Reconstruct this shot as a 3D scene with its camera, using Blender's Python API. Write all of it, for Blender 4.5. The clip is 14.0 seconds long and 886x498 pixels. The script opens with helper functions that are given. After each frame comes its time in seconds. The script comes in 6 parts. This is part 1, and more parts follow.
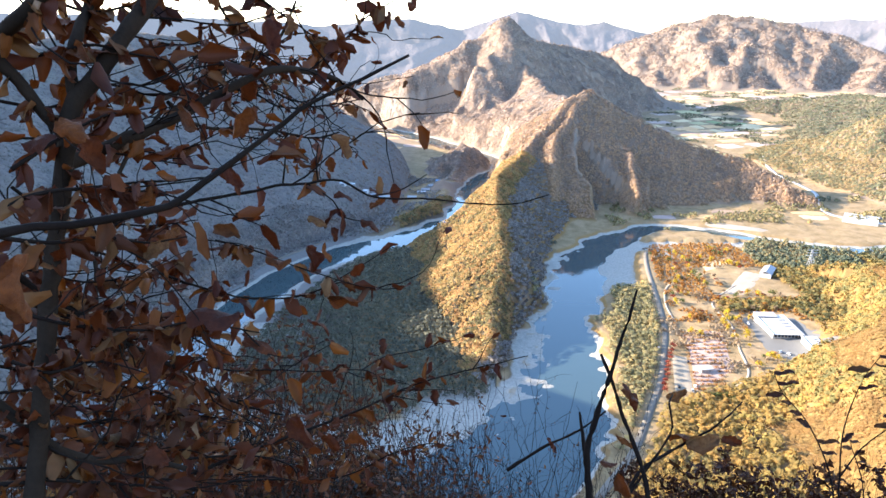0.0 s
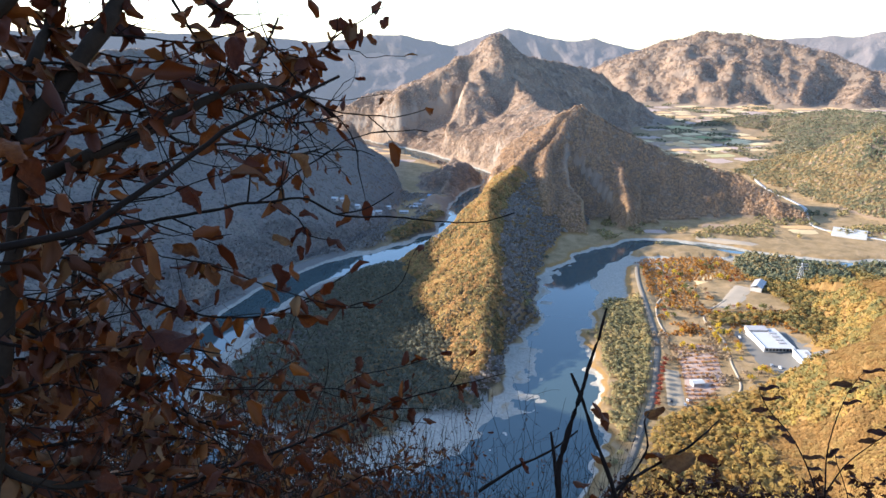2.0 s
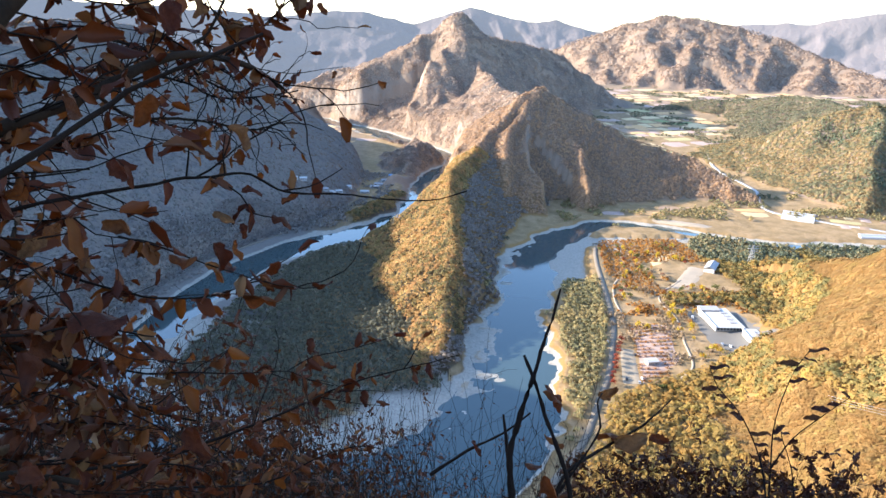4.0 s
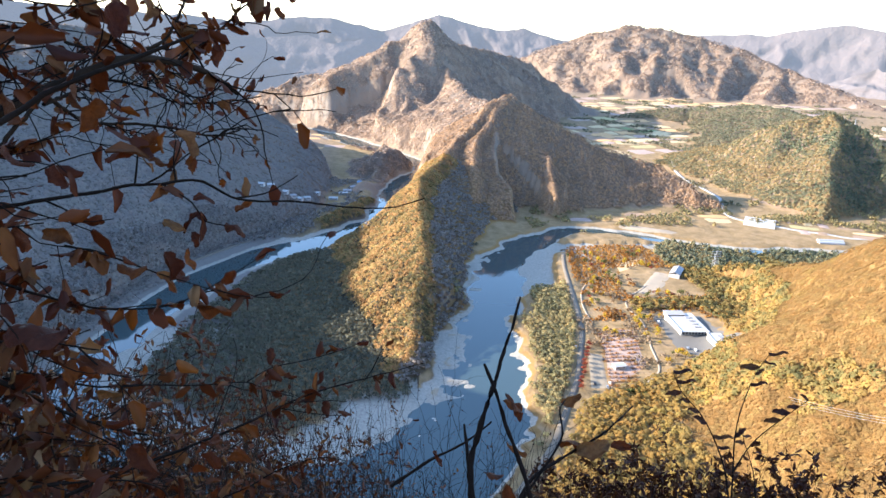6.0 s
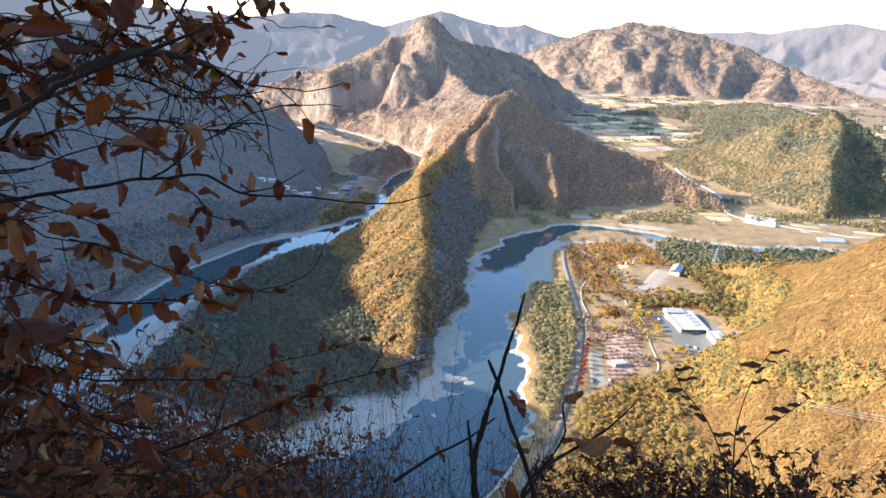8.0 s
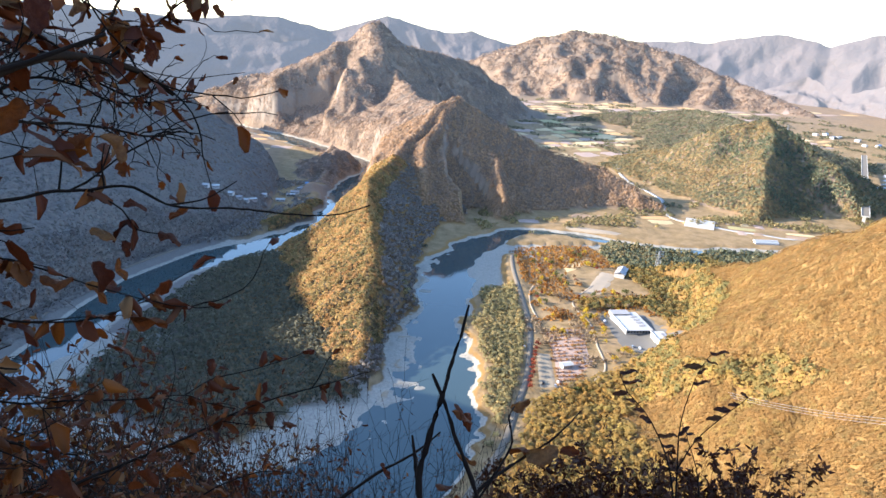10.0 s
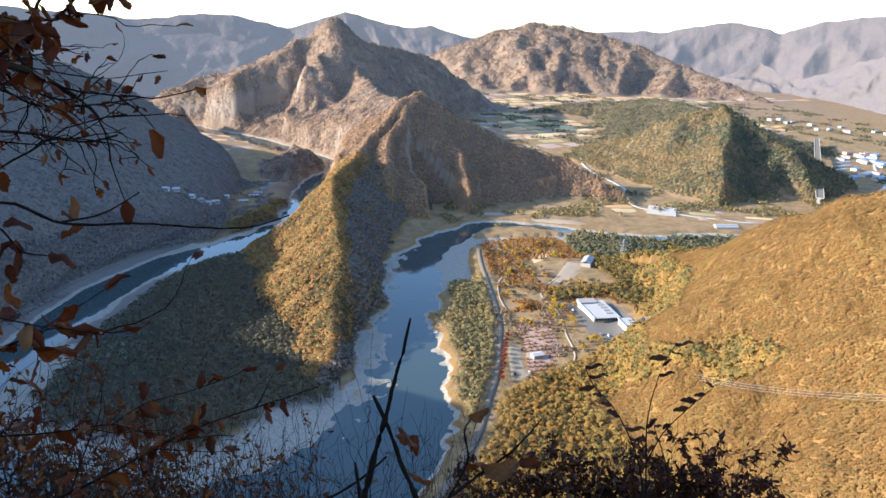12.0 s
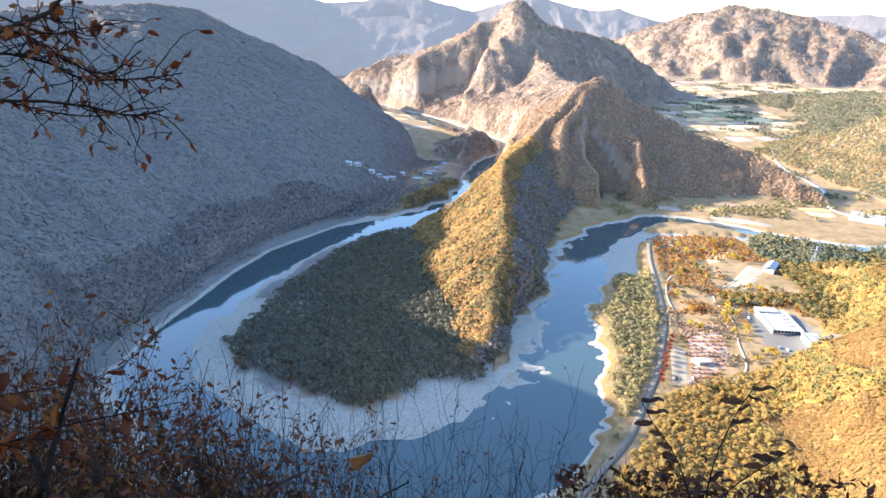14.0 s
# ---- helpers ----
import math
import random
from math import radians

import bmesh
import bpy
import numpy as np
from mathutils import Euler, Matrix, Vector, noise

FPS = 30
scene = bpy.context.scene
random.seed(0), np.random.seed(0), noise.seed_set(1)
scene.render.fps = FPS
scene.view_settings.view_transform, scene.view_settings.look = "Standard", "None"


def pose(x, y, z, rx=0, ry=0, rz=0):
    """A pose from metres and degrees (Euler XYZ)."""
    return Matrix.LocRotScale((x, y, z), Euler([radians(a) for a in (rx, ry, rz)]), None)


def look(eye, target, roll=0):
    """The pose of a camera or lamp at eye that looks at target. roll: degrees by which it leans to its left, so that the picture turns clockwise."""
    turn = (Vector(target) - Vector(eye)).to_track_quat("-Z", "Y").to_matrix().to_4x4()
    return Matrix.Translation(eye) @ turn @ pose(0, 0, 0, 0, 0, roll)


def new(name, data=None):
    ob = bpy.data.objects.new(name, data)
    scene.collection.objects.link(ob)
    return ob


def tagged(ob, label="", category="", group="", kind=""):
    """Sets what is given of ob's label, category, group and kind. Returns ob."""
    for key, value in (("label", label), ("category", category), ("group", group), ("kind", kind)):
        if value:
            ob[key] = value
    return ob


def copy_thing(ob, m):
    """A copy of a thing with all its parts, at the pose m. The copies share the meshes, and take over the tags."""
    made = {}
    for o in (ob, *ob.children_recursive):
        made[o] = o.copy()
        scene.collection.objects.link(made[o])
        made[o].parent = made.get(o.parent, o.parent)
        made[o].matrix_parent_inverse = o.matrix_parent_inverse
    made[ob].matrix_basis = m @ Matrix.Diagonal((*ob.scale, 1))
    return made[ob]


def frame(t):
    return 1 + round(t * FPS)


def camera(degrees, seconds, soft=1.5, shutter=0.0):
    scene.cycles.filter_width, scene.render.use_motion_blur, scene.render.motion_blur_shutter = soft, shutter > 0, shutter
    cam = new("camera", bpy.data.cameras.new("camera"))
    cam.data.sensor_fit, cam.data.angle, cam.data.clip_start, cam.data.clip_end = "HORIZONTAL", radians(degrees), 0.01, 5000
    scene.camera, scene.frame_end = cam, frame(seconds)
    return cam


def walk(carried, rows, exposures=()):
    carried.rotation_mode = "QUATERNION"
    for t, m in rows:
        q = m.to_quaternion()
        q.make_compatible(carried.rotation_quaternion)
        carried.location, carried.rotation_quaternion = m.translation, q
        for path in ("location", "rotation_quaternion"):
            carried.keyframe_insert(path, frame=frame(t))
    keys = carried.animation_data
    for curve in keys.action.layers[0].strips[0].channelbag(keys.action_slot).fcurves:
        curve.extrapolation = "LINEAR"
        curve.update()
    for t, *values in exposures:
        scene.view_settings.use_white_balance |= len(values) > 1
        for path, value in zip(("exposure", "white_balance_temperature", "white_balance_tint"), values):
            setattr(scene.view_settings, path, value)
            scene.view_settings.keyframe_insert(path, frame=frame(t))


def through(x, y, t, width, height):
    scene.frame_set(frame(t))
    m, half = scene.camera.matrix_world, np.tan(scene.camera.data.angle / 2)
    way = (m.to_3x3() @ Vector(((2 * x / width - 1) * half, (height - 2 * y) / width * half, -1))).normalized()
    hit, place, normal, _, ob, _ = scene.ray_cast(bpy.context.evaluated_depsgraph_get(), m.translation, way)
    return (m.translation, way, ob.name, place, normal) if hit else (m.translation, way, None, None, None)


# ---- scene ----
cam = camera(67.05, 14.0)
PATH = [
    (0.0, pose(-0.000, 0.000, 260.000, 71.50, -0.00, 0.00)),
    (0.5, pose(0.014, 0.002, 260.004, 72.75, 0.16, 0.25)),
    (1.0, pose(0.028, 0.004, 260.008, 73.19, 0.12, 0.20)),
    (1.5, pose(0.039, 0.007, 260.005, 73.11, 0.15, -0.28)),
    (2.0, pose(0.041, 0.011, 260.003, 72.75, -0.10, -0.68)),
    (2.5, pose(0.048, 0.007, 260.004, 72.60, -0.14, -1.27)),
    (3.0, pose(0.052, 0.015, 259.996, 72.19, -0.58, -1.95)),
    (3.5, pose(0.052, 0.034, 259.989, 71.40, -0.98, -2.49)),
    (4.0, pose(0.058, 0.043, 259.991, 71.11, -1.45, -3.76)),
    (6.5, pose(0.077, 0.058, 259.988, 71.82, -2.07, -6.38)),
    (7.0, pose(0.074, 0.061, 259.985, 71.50, -2.10, -5.97)),
    (7.5, pose(0.072, 0.054, 259.986, 71.43, -2.27, -5.88)),
    (8.0, pose(0.069, 0.056, 259.988, 71.44, -2.37, -6.20)),
    (8.5, pose(0.074, 0.064, 259.986, 71.45, -2.31, -6.91)),
    (9.0, pose(0.085, 0.074, 259.991, 71.75, -2.41, -8.56)),
    (11.3, pose(0.082, 0.099, 259.990, 72.20, -2.65, -12.58)),
    (11.5, pose(0.086, 0.115, 259.987, 72.15, -2.21, -13.14)),
    (12.0, pose(0.148, 0.167, 259.982, 71.82, -2.01, -13.84)),
    (12.2, pose(0.220, 0.203, 259.980, 71.77, -1.82, -11.87)),
    (12.4, pose(0.342, 0.247, 259.987, 71.66, -1.68, -9.13)),
    (12.5, pose(0.398, 0.265, 259.993, 71.37, -1.73, -8.06)),
    (13.0, pose(0.631, 0.341, 259.996, 70.59, -2.51, -3.99)),
    (13.5, pose(0.732, 0.360, 259.982, 70.11, -2.61, -0.73)),
    (14.0, pose(0.763, 0.392, 259.968, 70.00, -1.96, 1.04)),
]
EXPOSURE = [(t, s + 1.88, 5900, 10) for t, s in ((0.0, 1.15), (0.7, 0.85), (1.5, 0.47), (3.0, 0.45), (4.2, 0.82), (6.5, 0.75), (7.5, 0.65), (9.0, 0.82), (11.5, 0.2), (12.4, 0.25), (13.0, 0.62), (14.0, 1.05))]
walk(cam, PATH, EXPOSURE)

# ---- world and sun ----
SUN_AZ, SUN_EL = -76.0, 20.0          # clockwise from +y, degrees
world = bpy.data.worlds.new("world")
scene.world = world
world.use_nodes = True
wn = world.node_tree.nodes
sky = wn.new("ShaderNodeTexSky")
sky.sky_type, sky.sun_disc = "NISHITA", False
sky.sun_elevation, sky.sun_rotation = radians(SUN_EL), radians(SUN_AZ % 360)
sky.altitude, sky.air_density, sky.dust_density, sky.ozone_density = 300, 1.0, 0.8, 2.0
wn["Background"].inputs["Strength"].default_value = 0.13
world.node_tree.links.new(sky.outputs[0], wn["Background"].inputs["Color"])
sun_data = bpy.data.lights.new("sun", "SUN")
sun_data.energy, sun_data.angle, sun_data.color = 3.5, radians(0.53), (1.0, 0.84, 0.64)
sun = new("sun", sun_data)
toward = Vector((math.sin(radians(SUN_AZ)) * math.cos(radians(SUN_EL)), math.cos(radians(SUN_AZ)) * math.cos(radians(SUN_EL)), math.sin(radians(SUN_EL))))
sun.matrix_world = look(toward * 600 + Vector((0, 0, 300)), (0, 0, 300))


# ---- small tools ----
def hash01(ix, iy, seed):
    n = (ix.astype(np.int64) * 374761393 + iy.astype(np.int64) * 668265263 + seed * 974711) & 0x7FFFFFFF
    n = ((n ^ (n >> 13)) * 1274126177) & 0x7FFFFFFF
    return ((n ^ (n >> 16)) & 0xFFFF) / 65535.0


def vnoise(x, y, seed=0):
    """Smooth value noise, -1 to 1."""
    ix, iy = np.floor(x), np.floor(y)
    fx, fy = x - ix, y - iy
    fx, fy = fx * fx * (3 - 2 * fx), fy * fy * (3 - 2 * fy)
    a, b = hash01(ix, iy, seed), hash01(ix + 1, iy, seed)
    c, d = hash01(ix, iy + 1, seed), hash01(ix + 1, iy + 1, seed)
    return 2 * ((a * (1 - fx) + b * fx) * (1 - fy) + (c * (1 - fx) + d * fx) * fy) - 1


def fbm(x, y, size, octaves=4, seed=0, gain=0.5):
    total, amp, k = 0.0, 1.0, 1.0 / size
    for o in range(octaves):
        total = total + amp * vnoise(x * k + 17.3 * o, y * k - 9.1 * o, seed + o)
        amp, k = amp * gain, k * 2.03
    return total


def smooth(a, b, t):
    t = np.clip((t - a) / (b - a), 0, 1)
    return t * t * (3 - 2 * t)


def polar(az, el, r):
    """The place seen from the lookout at that azimuth, elevation and level distance."""
    return (r * math.sin(radians(az)), r * math.cos(radians(az)), 260 + r * math.tan(radians(el)))


def near_line(x, y, nodes):
    """For each place: the level distance to a polyline, the nodes' further values there, and the side (+1: left of its direction)."""
    best = np.full(x.shape, 1e9)
    side = np.zeros(x.shape)
    vals = [np.zeros(x.shape) for _ in nodes[0][2:]]
    for p, q in zip(nodes, nodes[1:]):
        dx, dy = q[0] - p[0], q[1] - p[1]
        k = np.clip(((x - p[0]) * dx + (y - p[1]) * dy) / (dx * dx + dy * dy), 0, 1)
        ex, ey = x - p[0] - k * dx, y - p[1] - k * dy
        d = np.hypot(ex, ey)
        m = d < best
        best = np.where(m, d, best)
        side = np.where(m, np.sign(dx * ey - dy * ex), side)
        for i in range(len(vals)):
            vals[i] = np.where(m, p[2 + i] + k * (q[2 + i] - p[2 + i]), vals[i])
    return best, vals, side


# ---- the land ----
# x, y of the river's middle line and its half width
RIVER = [(1100, 700, 12), (650, 760, 12), (480, 772, 11), (405, 810, 9), (375, 832, 11), (335, 858, 11), (288, 866, 11), (245, 838, 16), (205, 795, 24), (165, 735, 25), (145, 675, 27),
         (134, 632, 30), (117, 575, 26), (101, 520, 25), (86, 452, 33), (72, 400, 42), (45, 352, 42), (0, 325, 40), (-55, 313, 33), (-110, 333, 31), (-163, 366, 28), (-200, 412, 28),
         (-220, 462, 28), (-219, 510, 21), (-200, 595, 23), (-178, 675, 26), (-128, 752, 28), (-70, 800, 26), (-10, 858, 20), (20, 910, 20), (35, 1000, 22), (55, 1110, 22), (85, 1200, 22),
         (118, 1285, 22), (85, 1395, 24), (20, 1510, 27), (-80, 1665, 28), (-205, 1830, 28), (-420, 1960, 28), (-900, 2050, 28)]
# ridges: nodes, slope on the left and on the right of the line's direction, noise height
RIDGES = {}
RIDGES["spur"] = ([polar(3.7, -27.2, 480), polar(4.6, -25.0, 515), polar(5.5, -23.0, 545), polar(5.4, -20.2, 600), polar(5.1, -17.9, 660), polar(5.2, -15.5, 730), polar(5.4, -13.2, 810),
              polar(5.8, -11.7, 890), polar(6.6, -11.3, 935), polar(7.4, -10.2, 965)], 0.52, 0.85, 5)
RIDGES["knoll"] = ([polar(6.9, -10.8, 975), polar(8.3, -8.6, 1040), polar(10, -6.3, 1100), polar(11.7, -5.2, 1125), polar(12.6, -5.0, 1135), polar(14.5, -6.0, 1125), polar(17, -7.6, 1130), polar(19.4, -8.8, 1130),
               polar(23.5, -9.9, 1130), polar(27.1, -11.2, 1110), polar(29.8, -12.6, 1085), polar(30.8, -13.8, 1075)], 0.8, 0.6, 8)
RIDGES["bluff"] = ([polar(12.2, -5.3, 1128), polar(11.2, -7.0, 1080), polar(10.3, -8.5, 1035), polar(10.1, -10.1, 990), polar(10.0, -11.6, 950), polar(9.6, -13.8, 915)], 1.7, 0.7, 5)
RIDGES["pillar"] = ([polar(15.0, -9.0, 1070), polar(15.5, -10.1, 1040), polar(16.0, -11.9, 1000), polar(16.4, -13.6, 955)], 1.6, 1.6, 4)
RIDGES["peak"] = ([polar(-13, -7.2, 1900), polar(-10.8, -5.8, 1900), polar(-8, -5.0, 1930), polar(-5.8, -4.3, 1950), polar(-4, -4.1, 1940), polar(-2.2, -3.6, 1930), polar(0.1, -3.2, 1920), polar(2.4, -2.2, 1920), polar(3.1, -1.1, 1920),
              polar(4.0, -0.1, 1910), polar(4.9, 0.6, 1900), polar(5.5, 0.6, 1910), polar(7, -0.8, 1960), polar(8.4, -1.4, 2000), polar(10.2, -1.5, 2080), polar(12.6, -1.9, 2160), polar(14.1, -2.9, 2200), polar(16.6, -4.7, 2200)], 0.55, 0.85, 26)
RIDGES["peak_arm"] = ([polar(5.2, 0.4, 1900), polar(5.9, -1.7, 1850), polar(6.9, -3.5, 1740), polar(8.0, -4.7, 1590), polar(9.6, -5.6, 1350), polar(11.0, -5.7, 1140)], 0.9, 0.62, 16)
RIDGES["rib_a"] = ([polar(-5.8, -4.4, 1950), polar(-5.7, -6.0, 1880), polar(-5.4, -7.8, 1810)], 1.4, 0.9, 9)
RIDGES["rib_b"] = ([polar(-2.2, -3.7, 1930), polar(-2.0, -5.8, 1840), polar(-1.5, -8.1, 1740)], 1.4, 0.9, 9)
RIDGES["rib_c"] = ([polar(0.1, -3.3, 1920), polar(0.3, -5.6, 1810), polar(0.7, -8.3, 1690)], 1.4, 0.9, 9)
RIDGES["rib_d"] = ([polar(2.4, -2.3, 1920), polar(2.0, -5.0, 1790), polar(2.5, -8.5, 1640)], 1.6, 0.9, 9)
RIDGES["rib_e"] = ([polar(4.0, -0.3, 1910), polar(4.2, -4.0, 1760), polar(4.6, -9.0, 1500)], 1.6, 0.8, 9)
RIDGES["rib_k"] = ([polar(-8, -5.1, 1930), polar(-8.3, -6.4, 1880), polar(-8.4, -7.4, 1850)], 1.4, 0.9, 9)
RIDGES["rib_f"] = ([polar(17, -1.3, 3380), polar(17.3, -4.0, 2980)], 0.6, 0.6, 9)
RIDGES["rib_g"] = ([polar(21, 0.1, 3430), polar(20.4, -3.9, 2960)], 0.65, 0.65, 9)
RIDGES["rib_h"] = ([polar(25, 0.2, 3450), polar(24.6, -3.9, 2960)], 0.65, 0.65, 9)
RIDGES["rib_i"] = ([polar(29, -0.6, 3420), polar(28.4, -3.9, 2980)], 0.6, 0.6, 9)
RIDGES["rib_j"] = ([polar(32.5, -2.1, 3330), polar(31.8, -3.9, 3000)], 0.5, 0.5, 9)
RIDGES["west"] = ([polar(0.5, -11.0, 1330), polar(-0.6, -10.2, 1360), polar(-2.7, -8.9, 1450), polar(-7, -7.8, 1500), polar(-10.2, -6.3, 1500), polar(-12.8, -4.8, 1470), polar(-15.7, -3.1, 1420), polar(-18.5, -1.6, 1370),
              polar(-20.8, -0.9, 1330), polar(-23.4, -0.6, 1280), polar(-27, -0.8, 1200), polar(-29.5, -0.8, 1170), polar(-33, -1.4, 1050), polar(-40, -1.5, 950)], 0.42, 0.55, 7)
# crest out of view, its heights set so its shadow edge crosses the tongue
RIDGES["west_arm"] = ([polar(-33, -1.4, 1050), (-600, 740, 212), (-560, 680, 206), (-500, 600, 216), (-465, 560, 228), (-440, 515, 222), (-430, 470, 210), (-430, 440, 208), (-420, 380, 212), (-400, 320, 222), (-385, 200, 260), (-340, 80, 330)], 1.4, 1.0, 4)
RIDGES["pine"] = ([polar(28.4, -10.0, 1390), polar(30.0, -8.0, 1395), polar(32.4, -6.4, 1405), polar(34.8, -5.5, 1420), polar(36.8, -5.1, 1420), polar(38.5, -6.0, 1400), polar(40.7, -7.3, 1370), polar(42.4, -8.0, 1340), polar(43.5, -9.7, 1310), polar(44.5, -12, 1270)], 0.5, 0.56, 8)
RIDGES["pine_arm"] = ([polar(36.8, -5.2, 1420), polar(36.9, -7.2, 1310), polar(37.0, -9.7, 1210), polar(37.2, -12.2, 1140)], 0.7, 0.45, 6)
RIDGES["low"] = ([polar(21.5, -6.2, 2180), polar(23.3, -5.7, 2240), polar(26.9, -5.3, 2240), polar(31.3, -4.7, 2180), polar(34.3, -5.1, 2000), polar(36.4, -5.6, 1800)], 0.35, 0.3, 5)
RIDGES["broad"] = ([polar(12, -2.6, 3300), polar(16.1, -0.6, 3350), polar(18.7, 0.2, 3400), polar(21.6, 0.8, 3450), polar(24.2, 0.6, 3450), polar(26.8, -0.1, 3430), polar(30.1, -0.8, 3400), polar(33, -2.0, 3330), polar(35.8, -3.0, 3200), polar(39.5, -4.2, 3050), polar(43, -5.2, 2900)], 0.5, 0.52, 30)
RIDGES["slope"] = ([polar(34.7, -16.9, 720), polar(36.8, -15.9, 690), polar(38.8, -14.5, 660), polar(42.5, -12.6, 620), polar(46, -11.0, 580), polar(48.3, -10.0, 560), polar(58, -7.5, 520), polar(72, -3.5, 460),
               polar(90, 0.5, 400), polar(110, 1.5, 330)], 0.42, 0.82, 6)
RIDGES["lookout"] = ([(-16, -2.5, 259), (-8, -1.8, 258.9), (0, -1.5, 258.7), (5, -1.8, 258.5), (20, -45, 256), (120, -170, 262), (polar(110, 1.5, 330))], 1.15, 0.5, 0)
# unseen ridge added beside the lookout to keep the sun off its plants
RIDGES["shade_ridge"] = ([(-9, -2, 258.5), (-18, 7.5, 276), (-35, 12, 290), (-100, 32, 322), (-190, 60, 345)], 0.6, 3.0, 0)
RIDGES["back"] = ([(-900, -700, 420), (0, -420, 330), (700, -500, 330), (1500, 300, 300)], 1.3, 0.45, 10)
FAR_RIDGES = {}
FAR_RIDGES["behind"] = ([polar(-30, -0.5, 2700), polar(-16, -1.2, 2700), polar(-12, -1.6, 2700), polar(-8, -1.2, 2750), polar(-4.5, -0.7, 2750), polar(-2.5, -1.4, 2700), polar(0, -1.1, 2750), polar(6, -1.5, 2900)], 0.5, 0.5, 22)
FAR_RIDGES["east"] = ([polar(35, -3.2, 4000), polar(38.5, -2.0, 3900), polar(41, -2.6, 3750), polar(44, -1.4, 3500), polar(48, 0.0, 3200), polar(60, 0.8, 2700), polar(80, 1, 2500)], 0.4, 0.42, 45)
FAR_RIDGES["skyline"] = ([polar(-100, 3, 4200)] + [polar(a, e, 4500) for a, e in ((-60, 1), (-34, 0.8), (-20, 0.5), (-13, 0.1), (-10, 0.0), (-7, 0.3), (-4.8, 0.6), (-1.3, 0.1), (1.4, -0.3), (3.3, 0.3), (6, 1.1), (8.3, 0.5), (10.6, 0.1), (12.9, 0.3),
              (16.1, -0.4), (20, -0.2), (26.8, 0.2), (30.3, 0.3), (34.3, 1.0), (36.7, 1.2), (39.6, 0.5), (42.3, 1.35), (45.2, 1.8), (56, 1.6), (75, 1.2), (100, 2))], 0.4, 0.4, 30)
RIVER_ROAD = [(43, 258), (71, 292), (96, 326), (122, 362), (147, 412), (163, 444), (184, 500), (198, 545), (211, 610), (225, 689), (236, 736), (242, 752)]
WEST_LANE = [(-252, 440), (-252, 480), (-240, 552), (-227, 623), (-206, 694), (-140, 800), (-48, 930), (-26, 1002), (-28, 1080), (10, 1180)]
WEST_FOOT = WEST_LANE[:6] + [(-82, 890), (-58, 1000), (-62, 1090), (-78, 1270), (-150, 1480), (-260, 1650)]
HILLS = list(RIDGES)


